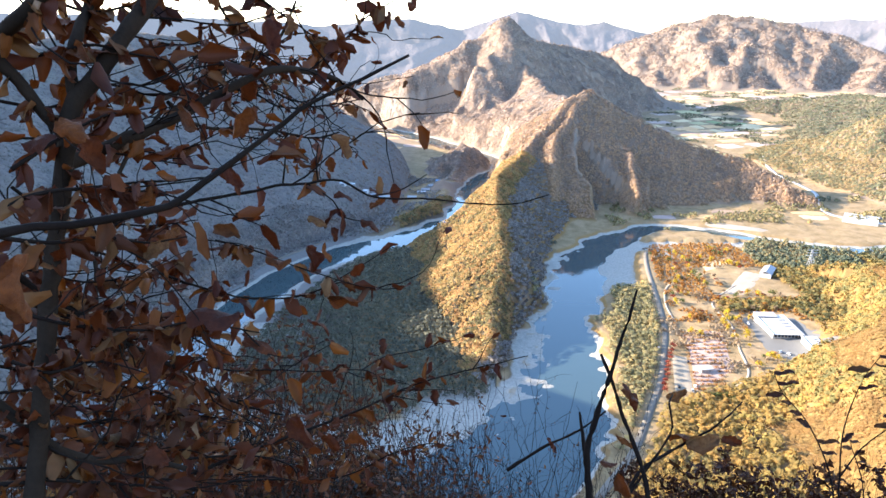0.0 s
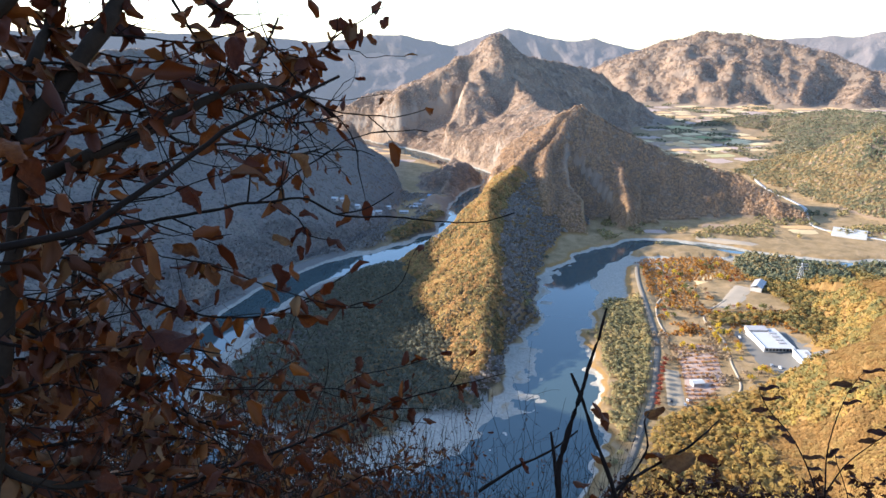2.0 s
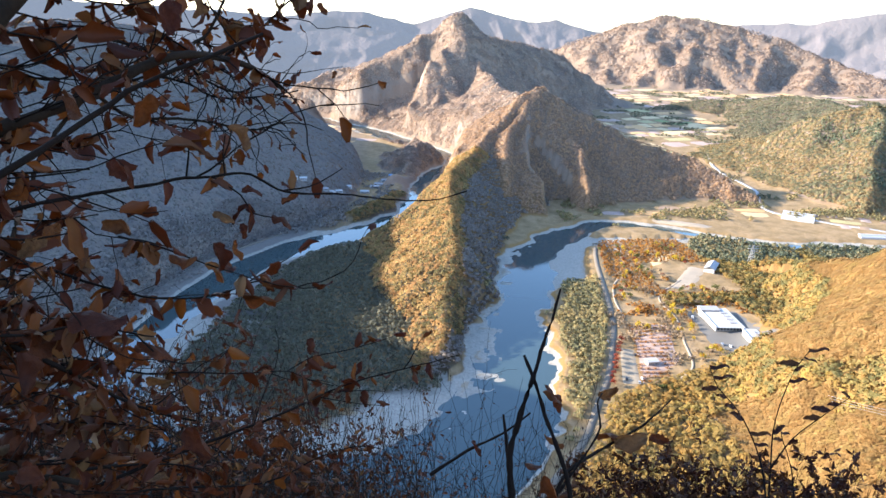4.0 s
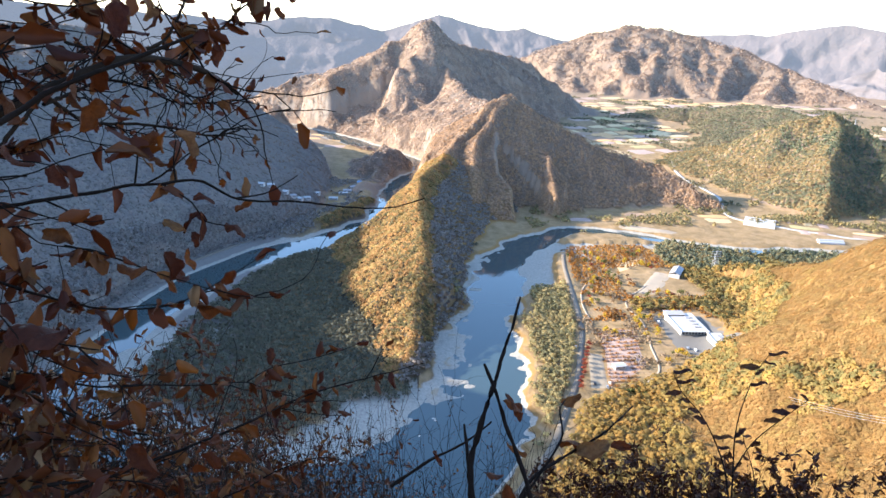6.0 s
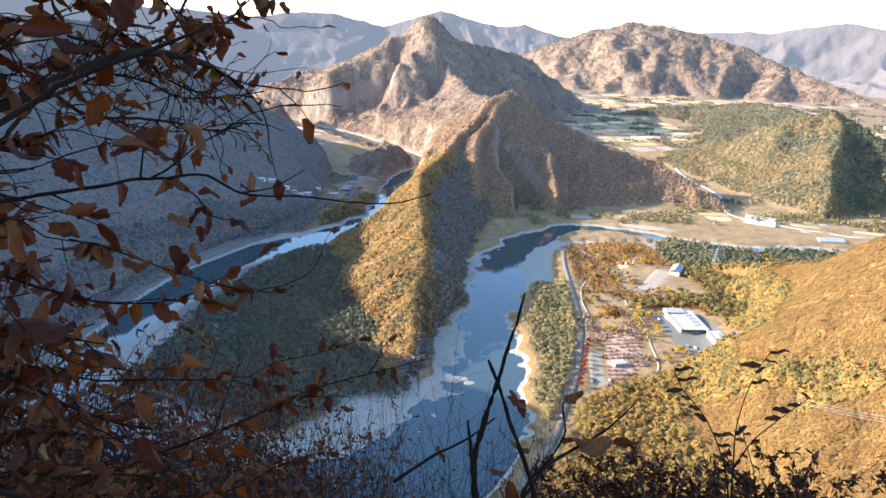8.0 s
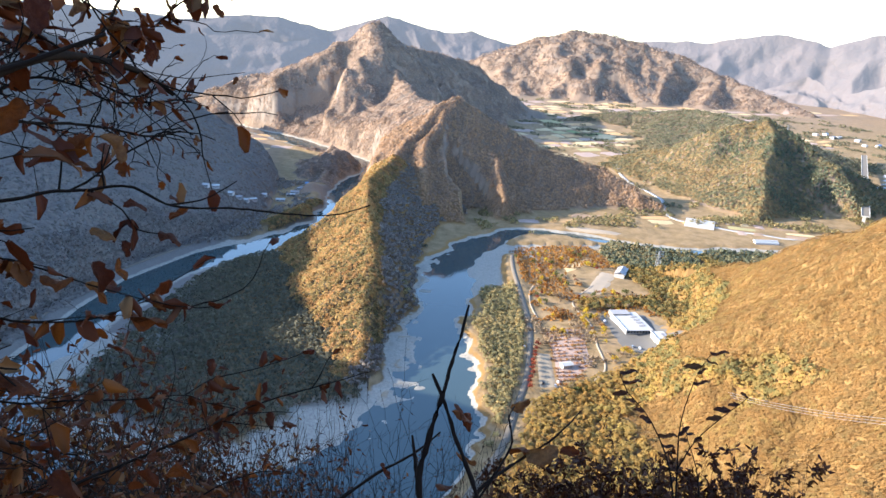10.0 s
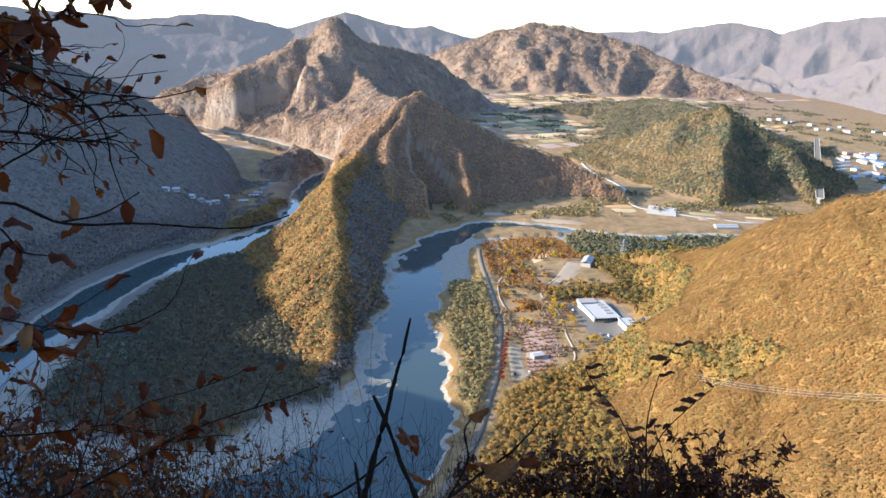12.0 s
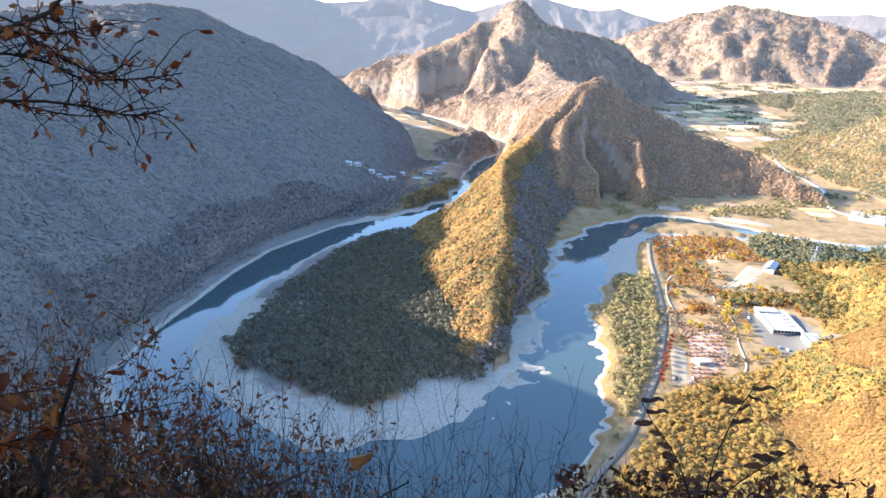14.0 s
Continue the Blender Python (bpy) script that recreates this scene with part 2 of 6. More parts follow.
def land(x, y):
    """Height of the ground and the number of the hill that it belongs to (-1: valley floor)."""
    x, y = np.asarray(x, float), np.asarray(y, float)
    wx, wy = x + 14 * fbm(x, y, 90, 3, 5), y + 14 * fbm(x, y, 90, 3, 9)
    reach = np.hypot(x, y)
    near = smooth(40, 200, reach)
    wx, wy = x + (wx - x) * near, y + (wy - y) * near
    dr, (hw,), bend_side = near_line(wx * 0.35 + x * 0.65, wy * 0.35 + y * 0.65, RIVER)
    off = dr - hw + (5 + 5 * smooth(30, 80, x) * smooth(720, 600, y)) * fbm(x, y, 26, 3, 21) + 2.5 * smooth(20, 60, x) * smooth(760, 640, y) * fbm(x, y, 7, 2, 27)
    floor = np.clip(off * np.where(((bend_side < 0) & (x < 40) & (y < 560)) | (off < 0) | ((bend_side > 0) & (x > 140) & (x < 380) & (y > 630) & (y < 800)), 0.035, np.where(x > 0, np.where((bend_side < 0) & (y < 760), 0.2, 0.5), 0.2)), -3, 4.2) + 3 * smooth(60, 200, off) + 16 * smooth(1300, 2600, y) * smooth(0, 500, x) + 1.2 * fbm(x, y, 60, 3, 3) * smooth(10, 60, off)
    # gravel bars that break the water along the banks
    bars = (bend_side < 0) * smooth(-26, -6, off) * smooth(3, -1, off) * smooth(10, 40, x) * smooth(800, 700, y)
    floor = floor + bars * np.clip(4.2 * fbm(x, y, 13, 4, 57) - 0.6, 0, 1.6)
    top = floor
    hill = np.full(x.shape, -1)
    for i, (nodes, sl, sr, rough) in enumerate(RIDGES.values()):
        name = HILLS[i]
        d, (z,), side = near_line(wx, wy, nodes) if name not in ("lookout", "shade_ridge") else near_line(x, y, nodes)
        k = np.where(side > 0, sl, sr)
        if name == "lookout":
            h = z - 0.85 * np.minimum(d, 9) - (k + 0.45) * np.maximum(d - 9, 0)
            h = h + 1.8 * np.exp(-((x + 1.9) / 1.7) ** 2 - ((y - 2.6) / 1.1) ** 2) + 0.12 * fbm(x, y, 0.9, 3, 33)
        elif name == "shade_ridge":
            h = z - k * d
        else:
            gully = np.abs(fbm(x, y, rough * 7 + 30, 4, 40 + i))
            crest = smooth(0, rough * 4 + 20, d)
            fall = k * d * (1 - 0.18 * smooth(0, 400, d))
            if name == "knoll":
                # a hollow under the crest on the river side
                u = d * 0.6 / np.maximum(z, 12)
                fall = np.where(side < 0, np.where(u < 1, z * (1 - np.maximum(1 - u, 0) ** 1.8), z + (d - z / 0.6) * 0.4), fall)
            h = z - fall
            if name == "west":
                # an even slope from the crest down to the lane by the river
                lane, _, beyond = near_line(wx, wy, [(*q, 0) for q in WEST_FOOT])
                h = np.full(x.shape, -60.0)
                for p, q in zip(nodes, nodes[1:]):
                    ds, (zs,), _ = near_line(wx, wy, [p, q])
                    h = np.maximum(h, np.where(side > 0, 7 + (zs - 7) * (1 - ds / (ds + lane + 1)) ** 0.72, zs - 0.55 * ds))
                h = np.where((beyond < 0) | (x > 160), -60.0, h) - 1.3 * np.maximum(0, 475 - y)
            h = h - rough * (0.25 + crest) * (gully - 0.35) * 1.1
            h = h + 0.25 * rough * fbm(x, y, rough * 1.5 + 8, 3, 60 + i)
            if 12 < rough < 40 or name == "peak":
                rib = np.abs(fbm(x + 0.1 * y, y * 0.25, 75, 3, 80 + i))
                h = h - (0.62 if name == "peak" else 0.4) * rough * crest * (rib - 0.4)
        m = h > top
        # soften the foot of each hill
        s = 6.0
        hill = np.where(h > floor + 1.5, np.where(m, i, hill), hill)
        top = np.maximum(h, top) + s * np.exp(-np.abs(h - top) / s) * 0.35 * near
    bank = smooth(-2, 34, off)
    top = np.where(off < 34, top * bank + np.minimum(top, floor) * (1 - bank), top)
    for line, level in ((WEST_LANE, 5.5), (RIVER_ROAD, 5.0)):
        w = smooth(16, 5, near_line(x, y, [(*q, 0) for q in line])[0])
        top = top * (1 - w) + level * w
    return top, hill, off


# ---- materials ----
def mat(name, rough=0.9, metal=0.0, spec=0.3):
    m = bpy.data.materials.new(name)
    m.use_nodes = True
    b = m.node_tree.nodes["Principled BSDF"]
    b.inputs["Roughness"].default_value = rough
    b.inputs["Metallic"].default_value = metal
    b.inputs["Specular IOR Level"].default_value = spec
    return m, m.node_tree.nodes, m.node_tree.links, b


def node(ns, kind, **kw):
    n = ns.new(kind)
    for k, val in kw.items():
        n.inputs[k].default_value = val
    return n


def ramp(ns, stops):
    n = ns.new("ShaderNodeValToRGB")
    e = n.color_ramp.elements
    while len(e) < len(stops):
        e.new(0.5)
    for el, (p, c) in zip(e, stops):
        el.position, el.color = p, (*c, 1)
    return n


def mix(ns, ls, fac, a, b, mode="MIX"):
    n = ns.new("ShaderNodeMix")
    n.data_type, n.blend_type = "RGBA", mode
    for sock, val in ((n.inputs[0], fac), (n.inputs[6], a), (n.inputs[7], b)):
        if hasattr(val, "is_linked"):
            ls.new(val, sock)
        else:
            sock.default_value = val if isinstance(val, (int, float)) else (*val, 1)
    return n.outputs[2]


def bump(ns, ls, height, shader, strength=0.5, distance=0.1):
    n = ns.new("ShaderNodeBump")
    n.inputs["Strength"].default_value, n.inputs["Distance"].default_value = strength, distance
    ls.new(height, n.inputs["Height"])
    ls.new(n.outputs[0], shader.inputs["Normal"])


def plain(name, colour, rough=0.8, size=4.0, vary=0.25, metal=0.0, relief=0.0):
    """A painted, stained or dusty surface: one colour with two scales of wear."""
    m, ns, ls, b = mat(name, rough, metal)
    geo = ns.new("ShaderNodeNewGeometry")
    n1, n2 = node(ns, "ShaderNodeTexNoise", Scale=1 / size, Detail=5.0), node(ns, "ShaderNodeTexNoise", Scale=9 / size, Detail=3.0)
    for n in (n1, n2):
        ls.new(geo.outputs["Position"], n.inputs["Vector"])
    lo, hi = tuple(c * (1 - vary) for c in colour), tuple(min(1, c * (1 + vary)) for c in colour)
    c1 = mix(ns, ls, n1.outputs[0], lo, hi)
    c2 = mix(ns, ls, n2.outputs[0], lo, hi)
    ls.new(mix(ns, ls, 0.4, c1, c2), b.inputs["Base Color"])
    if relief:
        bump(ns, ls, n2.outputs[0], b, 0.6, relief)
    return m


def woods(name, stops, tree=4.5, patch=60.0, fleck=0.22, through=0.35):
    """Crowns: a colour for each tree, drifting over larger patches, and from tuft to tuft."""
    m, ns, ls, b = mat(name, 0.85, 0, 0.15)
    geo = ns.new("ShaderNodeNewGeometry")
    vor = node(ns, "ShaderNodeTexVoronoi", Scale=1 / tree)
    big = node(ns, "ShaderNodeTexNoise", Scale=1 / patch, Detail=4.0)
    for n in (vor, big):
        ls.new(geo.outputs["Position"], n.inputs["Vector"])
    sep = ns.new("ShaderNodeSeparateColor")
    ls.new(vor.outputs["Color"], sep.inputs[0])
    a = ns.new("ShaderNodeMath")
    a.operation = "MULTIPLY_ADD"
    a.inputs[1].default_value, a.inputs[2].default_value = 0.55, -0.27
    ls.new(sep.outputs[0], a.inputs[0])
    s = ns.new("ShaderNodeMath")
    s.operation = "ADD"
    ls.new(a.outputs[0], s.inputs[0])
    ls.new(big.outputs[0], s.inputs[1])
    r = ramp(ns, stops)
    ls.new(s.outputs[0], r.inputs[0])
    leaf = ns.new("ShaderNodeMapRange")
    leaf.inputs[3].default_value, leaf.inputs[4].default_value = 1 - fleck, 1 + fleck
    ls.new(geo.outputs["Random Per Island"], leaf.inputs[0])
    c = mix(ns, ls, 1.0, r.outputs[0], leaf.outputs[0], "MULTIPLY")
    ls.new(c, b.inputs["Base Color"])
    tr = ns.new("ShaderNodeBsdfTranslucent")
    ls.new(c, tr.inputs[0])
    ms = node(ns, "ShaderNodeMixShader", Fac=through)
    ls.new(b.outputs[0], ms.inputs[1])
    ls.new(tr.outputs[0], ms.inputs[2])
    ls.new(ms.outputs[0], ns["Material Output"].inputs[0])
    return m


def ground_material():
    m, ns, ls, b = mat("ground", 0.95, 0, 0.1)
    geo = ns.new("ShaderNodeNewGeometry")
    pos = geo.outputs["Position"]
    xyz = ns.new("ShaderNodeSeparateXYZ")
    ls.new(pos, xyz.inputs[0])
    nrm = ns.new("ShaderNodeSeparateXYZ")
    ls.new(geo.outputs["Normal"], nrm.inputs[0])
    big = node(ns, "ShaderNodeTexNoise", Scale=1 / 140, Detail=6.0)
    mid = node(ns, "ShaderNodeTexNoise", Scale=1 / 14, Detail=6.0, Roughness=0.65)
    fine = node(ns, "ShaderNodeTexNoise", Scale=1 / 2.2, Detail=5.0, Roughness=0.7)
    crown = node(ns, "ShaderNodeTexVoronoi", Scale=1 / 7)
    for n in (big, mid, fine, crown):
        ls.new(pos, n.inputs["Vector"])
    wood = ramp(ns, [(0.25, (0.156, 0.122, 0.098)), (0.42, (0.195, 0.146, 0.107)), (0.55, (0.230, 0.161, 0.112)), (0.7, (0.170, 0.137, 0.112))])
    ls.new(big.outputs[0], wood.inputs[0])
    litter = ns.new("ShaderNodeMapRange")
    litter.inputs[1].default_value, litter.inputs[2].default_value = 1000.0, 860.0
    ls.new(xyz.outputs[1], litter.inputs[0])
    side = ns.new("ShaderNodeMapRange")
    side.inputs[1].default_value, side.inputs[2].default_value = 20.0, 140.0
    ls.new(xyz.outputs[0], side.inputs[0])
    oak = mix(ns, ls, mid.outputs[0], (0.19, 0.115, 0.045), (0.25, 0.15, 0.055))
    west_x = ns.new("ShaderNodeMapRange")
    west_x.inputs[1].default_value, west_x.inputs[2].default_value = -120.0, -50.0
    ls.new(xyz.outputs[0], west_x.inputs[0])
    bare_floor = mix(ns, ls, west_x.outputs[0], (0.15, 0.136, 0.122), (0.07, 0.062, 0.046))
    floor_wood = mix(ns, ls, side.outputs[0], bare_floor, oak)
    wood_c = mix(ns, ls, litter.outputs[0], wood.outputs[0], floor_wood)
    wood2 = mix(ns, ls, 0.15, wood_c, crown.outputs["Distance"], "MULTIPLY")
    wood3 = mix(ns, ls, mid.outputs[0], wood2, wood_c)
    rock = ramp(ns, [(0.3, (0.16, 0.135, 0.11)), (0.5, (0.23, 0.19, 0.155)), (0.7, (0.27, 0.23, 0.19))])
    ls.new(mid.outputs[0], rock.inputs[0])
    # bare rock where it is steep
    st = ns.new("ShaderNodeMath")
    st.operation = "MULTIPLY_ADD"
    st.inputs[1].default_value = 0.35
    ls.new(mid.outputs[0], st.inputs[0])
    ls.new(nrm.outputs[2], st.inputs[2])
    steep = ramp(ns, [(0.5, (1, 1, 1)), (0.66, (0, 0, 0))])
    ls.new(st.outputs[0], steep.inputs[0])
    c = mix(ns, ls, steep.outputs[0], wood3, rock.outputs[0])
    # dry grass and soil on the valley floor, gravel by the water
    grass = ramp(ns, [(0.3, (0.15, 0.105, 0.052)), (0.5, (0.22, 0.152, 0.078)), (0.62, (0.26, 0.18, 0.1)), (0.75, (0.15, 0.112, 0.06))])
    ls.new(mid.outputs[0], grass.inputs[0])
    gravel = ramp(ns, [(0.25, (0.18, 0.165, 0.14)), (0.5, (0.27, 0.25, 0.21)), (0.8, (0.36, 0.335, 0.285))])
    ls.new(fine.outputs[0], gravel.inputs[0])
    hz = ns.new("ShaderNodeMath")
    hz.operation = "MULTIPLY_ADD"
    hz.inputs[1].default_value = 3.0
    ls.new(mid.outputs[0], hz.inputs[0])
    ls.new(xyz.outputs[2], hz.inputs[2])
    fl = ns.new("ShaderNodeMapRange")
    fl.inputs[1].default_value, fl.inputs[2].default_value = 30.0, 12.0
    ls.new(hz.outputs[0], fl.inputs[0])
    level = ramp(ns, [(0.93, (0, 0, 0)), (0.975, (1, 1, 1))])
    ls.new(nrm.outputs[2], level.inputs[0])
    c = mix(ns, ls, mix(ns, ls, 1.0, mix(ns, ls, 1.0, fl.outputs[0], level.outputs[0], "MULTIPLY"), west_x.outputs[0], "MULTIPLY"), c, grass.outputs[0])
    gr = ns.new("ShaderNodeMapRange")
    gr.inputs[1].default_value, gr.inputs[2].default_value = 3.5, 2.9
    ls.new(hz.outputs[0], gr.inputs[0])
    c = mix(ns, ls, gr.outputs[0], c, gravel.outputs[0])
    ls.new(c, b.inputs["Base Color"])
    bump(ns, ls, mid.outputs[0], b, 0.6, 3.0)
    return m


def water_material():
    m, ns, ls, b = mat("river_water", 0.03, 0, 0.4)
    b.inputs["Base Color"].default_value = (0.035, 0.055, 0.058, 1)
    geo = ns.new("ShaderNodeNewGeometry")
    n = node(ns, "ShaderNodeTexNoise", Scale=0.5, Detail=4.0)
    ls.new(geo.outputs["Position"], n.inputs["Vector"])
    bump(ns, ls, n.outputs[0], b, 0.05, 0.1)
    return m


def distant_material():
    """Far ridges of the backdrop, their blue haze painted in as a faint glow."""
    m, ns, ls, b = mat("haze_glow_ridges", 1.0, 0, 0.0)
    geo = ns.new("ShaderNodeNewGeometry")
    n1, n2 = node(ns, "ShaderNodeTexNoise", Scale=1 / 260, Detail=6.0), node(ns, "ShaderNodeTexNoise", Scale=1 / 35, Detail=5.0, Roughness=0.7)
    for n in (n1, n2):
        ls.new(geo.outputs["Position"], n.inputs["Vector"])
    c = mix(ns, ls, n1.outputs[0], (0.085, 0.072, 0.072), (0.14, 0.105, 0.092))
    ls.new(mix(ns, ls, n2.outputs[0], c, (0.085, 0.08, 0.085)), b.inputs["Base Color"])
    # blue-grey emission in place of haze
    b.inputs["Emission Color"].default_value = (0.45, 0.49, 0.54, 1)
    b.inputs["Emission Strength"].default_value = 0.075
    bump(ns, ls, n2.outputs[0], b, 0.7, 14.0)
    return m


M_DISTANT = distant_material()
M_GROUND, M_WATER = ground_material(), water_material()
M_ORANGE = woods("oak_woods", [(0.15, (0.202, 0.138, 0.052)), (0.34, (0.251, 0.145, 0.052)), (0.5, (0.275, 0.158, 0.052)), (0.66, (0.259, 0.166, 0.061)), (0.9, (0.300, 0.202, 0.064))], 4.5, 45, 0.16, 0.45)
M_SPUR = woods("mixed_woods", [(0.2, (0.136, 0.120, 0.056)), (0.38, (0.232, 0.172, 0.068)), (0.52, (0.328, 0.208, 0.080)), (0.66, (0.360, 0.200, 0.080)), (0.85, (0.352, 0.256, 0.096))], 5, 60, 0.2, 0.4)
M_PINE = woods("pine_woods", [(0.2, (0.0935, 0.113, 0.075)), (0.5, (0.143, 0.155, 0.0938)), (0.7, (0.22, 0.196, 0.106)), (0.9, (0.319, 0.23, 0.106))], 5, 60, 0.18)
M_BANK = woods("bank_scrub", [(0.2, (0.15, 0.145, 0.075)), (0.45, (0.235, 0.205, 0.095)), (0.65, (0.31, 0.25, 0.115)), (0.85, (0.38, 0.285, 0.12))], 4, 30, 0.12, 0.4)
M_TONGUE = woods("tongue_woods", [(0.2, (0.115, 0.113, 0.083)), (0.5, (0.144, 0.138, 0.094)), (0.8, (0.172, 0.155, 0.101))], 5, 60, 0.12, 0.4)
# bare western woods, lightened for haze; also colours the spur's shaded face
M_SHADY = woods("leafless_shade_woods", [(0.2, (0.217, 0.196, 0.181)), (0.5, (0.268, 0.232, 0.203)), (0.8, (0.239, 0.217, 0.189))], 6, 60, 0.05, 0.4)
M_KNOLL = woods("knoll_woods", [(0.2, (0.267, 0.191, 0.139)), (0.42, (0.348, 0.226, 0.139)), (0.6, (0.406, 0.249, 0.133)), (0.8, (0.313, 0.226, 0.157))], 5, 90, 0.22, 0.4)
M_FOOT = woods("foot_woods", [(0.12, (0.106, 0.102, 0.045)), (0.32, (0.180, 0.155, 0.058)), (0.46, (0.254, 0.193, 0.065)), (0.62, (0.303, 0.188, 0.061)), (0.85, (0.327, 0.237, 0.065))], 6, 40, 0.12, 0.4)
M_HILL = woods("hill_woods", [(0.2, (0.115, 0.12, 0.075)), (0.42, (0.17, 0.16, 0.088)), (0.58, (0.26, 0.2, 0.095)), (0.8, (0.31, 0.21, 0.1))], 5, 110, 0.12, 0.4)
M_GOLD = woods("golden_woods", [(0.2, (0.194, 0.150, 0.057)), (0.42, (0.290, 0.194, 0.057)), (0.6, (0.334, 0.194, 0.053)), (0.85, (0.317, 0.238, 0.070))], 6, 30, 0.12, 0.4)
M_LOW = woods("low_hill_woods", [(0.2, (0.13, 0.135, 0.085)), (0.5, (0.175, 0.165, 0.1)), (0.8, (0.24, 0.2, 0.115))], 6, 90, 0.08, 0.4)
M_FAR = woods("far_bare_woods", [(0.2, (0.234, 0.182, 0.149)), (0.42, (0.293, 0.214, 0.162)), (0.58, (0.344, 0.240, 0.169)), (0.8, (0.254, 0.207, 0.169))], 9, 140, 0.2, 0.4)


def obj(name, verts, faces, material=None, shade=False):
    me = bpy.data.meshes.new(name)
    me.from_pydata([tuple(map(float, p)) for p in verts], [], faces)
    if material:
        me.materials.append(material)
    if shade:
        me.polygons.foreach_set("use_smooth", [True] * len(me.polygons))
    me.update()
    return new(name, me)


def soup(name, pts, tris, material, smooth_faces=False, normals=None):
    """A mesh object from numpy arrays of points and triangles."""
    me = bpy.data.meshes.new(name)
    n = len(tris)
    me.vertices.add(len(pts))
    me.vertices.foreach_set("co", np.asarray(pts, np.float32).ravel())
    k = tris.shape[1]
    me.loops.add(n * k)
    me.loops.foreach_set("vertex_index", np.asarray(tris, np.int32).ravel())
    me.polygons.add(n)
    me.polygons.foreach_set("loop_start", np.arange(0, n * k, k, dtype=np.int32))
    if smooth_faces:
        me.polygons.foreach_set("use_smooth", np.ones(n, dtype=bool))
    me.materials.append(material)
    if normals is not None:
        me.attributes.new("custom_normal", "FLOAT_VECTOR", "POINT").data.foreach_set("vector", np.asarray(normals, np.float32).ravel())
    me.update(calc_edges=True)
    return new(name, me)


# ---- the ground sheet ----
def ring_grid():
    az = np.concatenate([np.linspace(-180, -50, 70)[:-1], np.linspace(-50, 58, 520), np.linspace(58, 180, 66)[1:]])
    r = np.concatenate([[0.004, 0.3, 0.7], np.geomspace(1.2, 250, 70)[:-1], np.geomspace(250, 2300, 290)[:-1], np.geomspace(2300, 4950, 60)])
    return az[:-1], r


az_g, r_g = ring_grid()
AZ, RR = np.meshgrid(np.radians(az_g), r_g)
gx, gy = RR * np.sin(AZ), RR * np.cos(AZ)
gz, ghill, goff = land(gx, gy)
nr, na = gx.shape
idx = np.arange(nr * na).reshape(nr, na)
right = np.roll(idx, -1, axis=1)
quads = np.stack([idx[:-1], idx[1:], right[1:], right[:-1]], -1).reshape(-1, 4)
pts = np.stack([gx, gy, gz], -1).reshape(-1, 3)
ground = soup("ground", pts, quads, M_GROUND, True)
tagged(ground, "autumn valley floor and mountain slopes with rock faces and gravel banks", "ground", kind="structure")


def far_ridge(name, label, seed):
    nodes, _, _, rough = FAR_RIDGES[name]
    ax, ay, ah = np.array(nodes).T
    k = np.linspace(0, len(nodes) - 1, 34 * len(nodes))
    cx, cy, cz = (np.interp(k, np.arange(len(nodes)), c) for c in (ax, ay, ah))
    run = np.concatenate([[0], np.cumsum(np.hypot(np.diff(cx), np.diff(cy)))])
    r = np.hypot(cx, cy)
    rows = []
    for i, d in enumerate(np.linspace(0, 1, 26)):
        fall = d * (cz + 60)
        back = 1 - d * 0.42 * (cz + 60) / 0.42 / r * 1.1
        spur = np.abs(fbm(run + d * 260 * np.sin(run / 700), d * 420 + 0 * run, 300, 4, seed)) - 0.35
        wob = 1 + rough * 2.5 * spur * math.sin(math.pi * min(1, d * 1.25)) / r
        z = cz + rough * 0.45 * fbm(run, 0 * run, 300, 4, seed + 9) * (1 - d) - fall - rough * spur * math.sin(math.pi * d) + rough * 0.14 * fbm(run, d * 500 + 0 * run, 70, 3, seed + 5)
        rows.append(np.stack([cx * back * wob, cy * back * wob, z], -1))
    p = np.array(rows)
    a, b = p.shape[:2]
    ids = np.arange(a * b).reshape(a, b)
    q = np.stack([ids[:-1, :-1], ids[:-1, 1:], ids[1:, 1:], ids[1:, :-1]], -1).reshape(-1, 4)
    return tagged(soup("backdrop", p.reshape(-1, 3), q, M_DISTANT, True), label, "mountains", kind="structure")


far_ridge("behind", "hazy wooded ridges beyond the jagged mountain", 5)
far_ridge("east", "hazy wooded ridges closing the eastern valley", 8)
far_ridge("skyline", "mountain ridges on the horizon, pale blue with painted haze", 11)
water = obj("water", [(-1500, 200, 0), (1400, 200, 0), (1400, 2300, 0), (-1500, 2300, 0)], [(0, 1, 2, 3)], M_WATER)
tagged(water, "slow green-blue river bending round the wooded spur", "river", kind="structure")


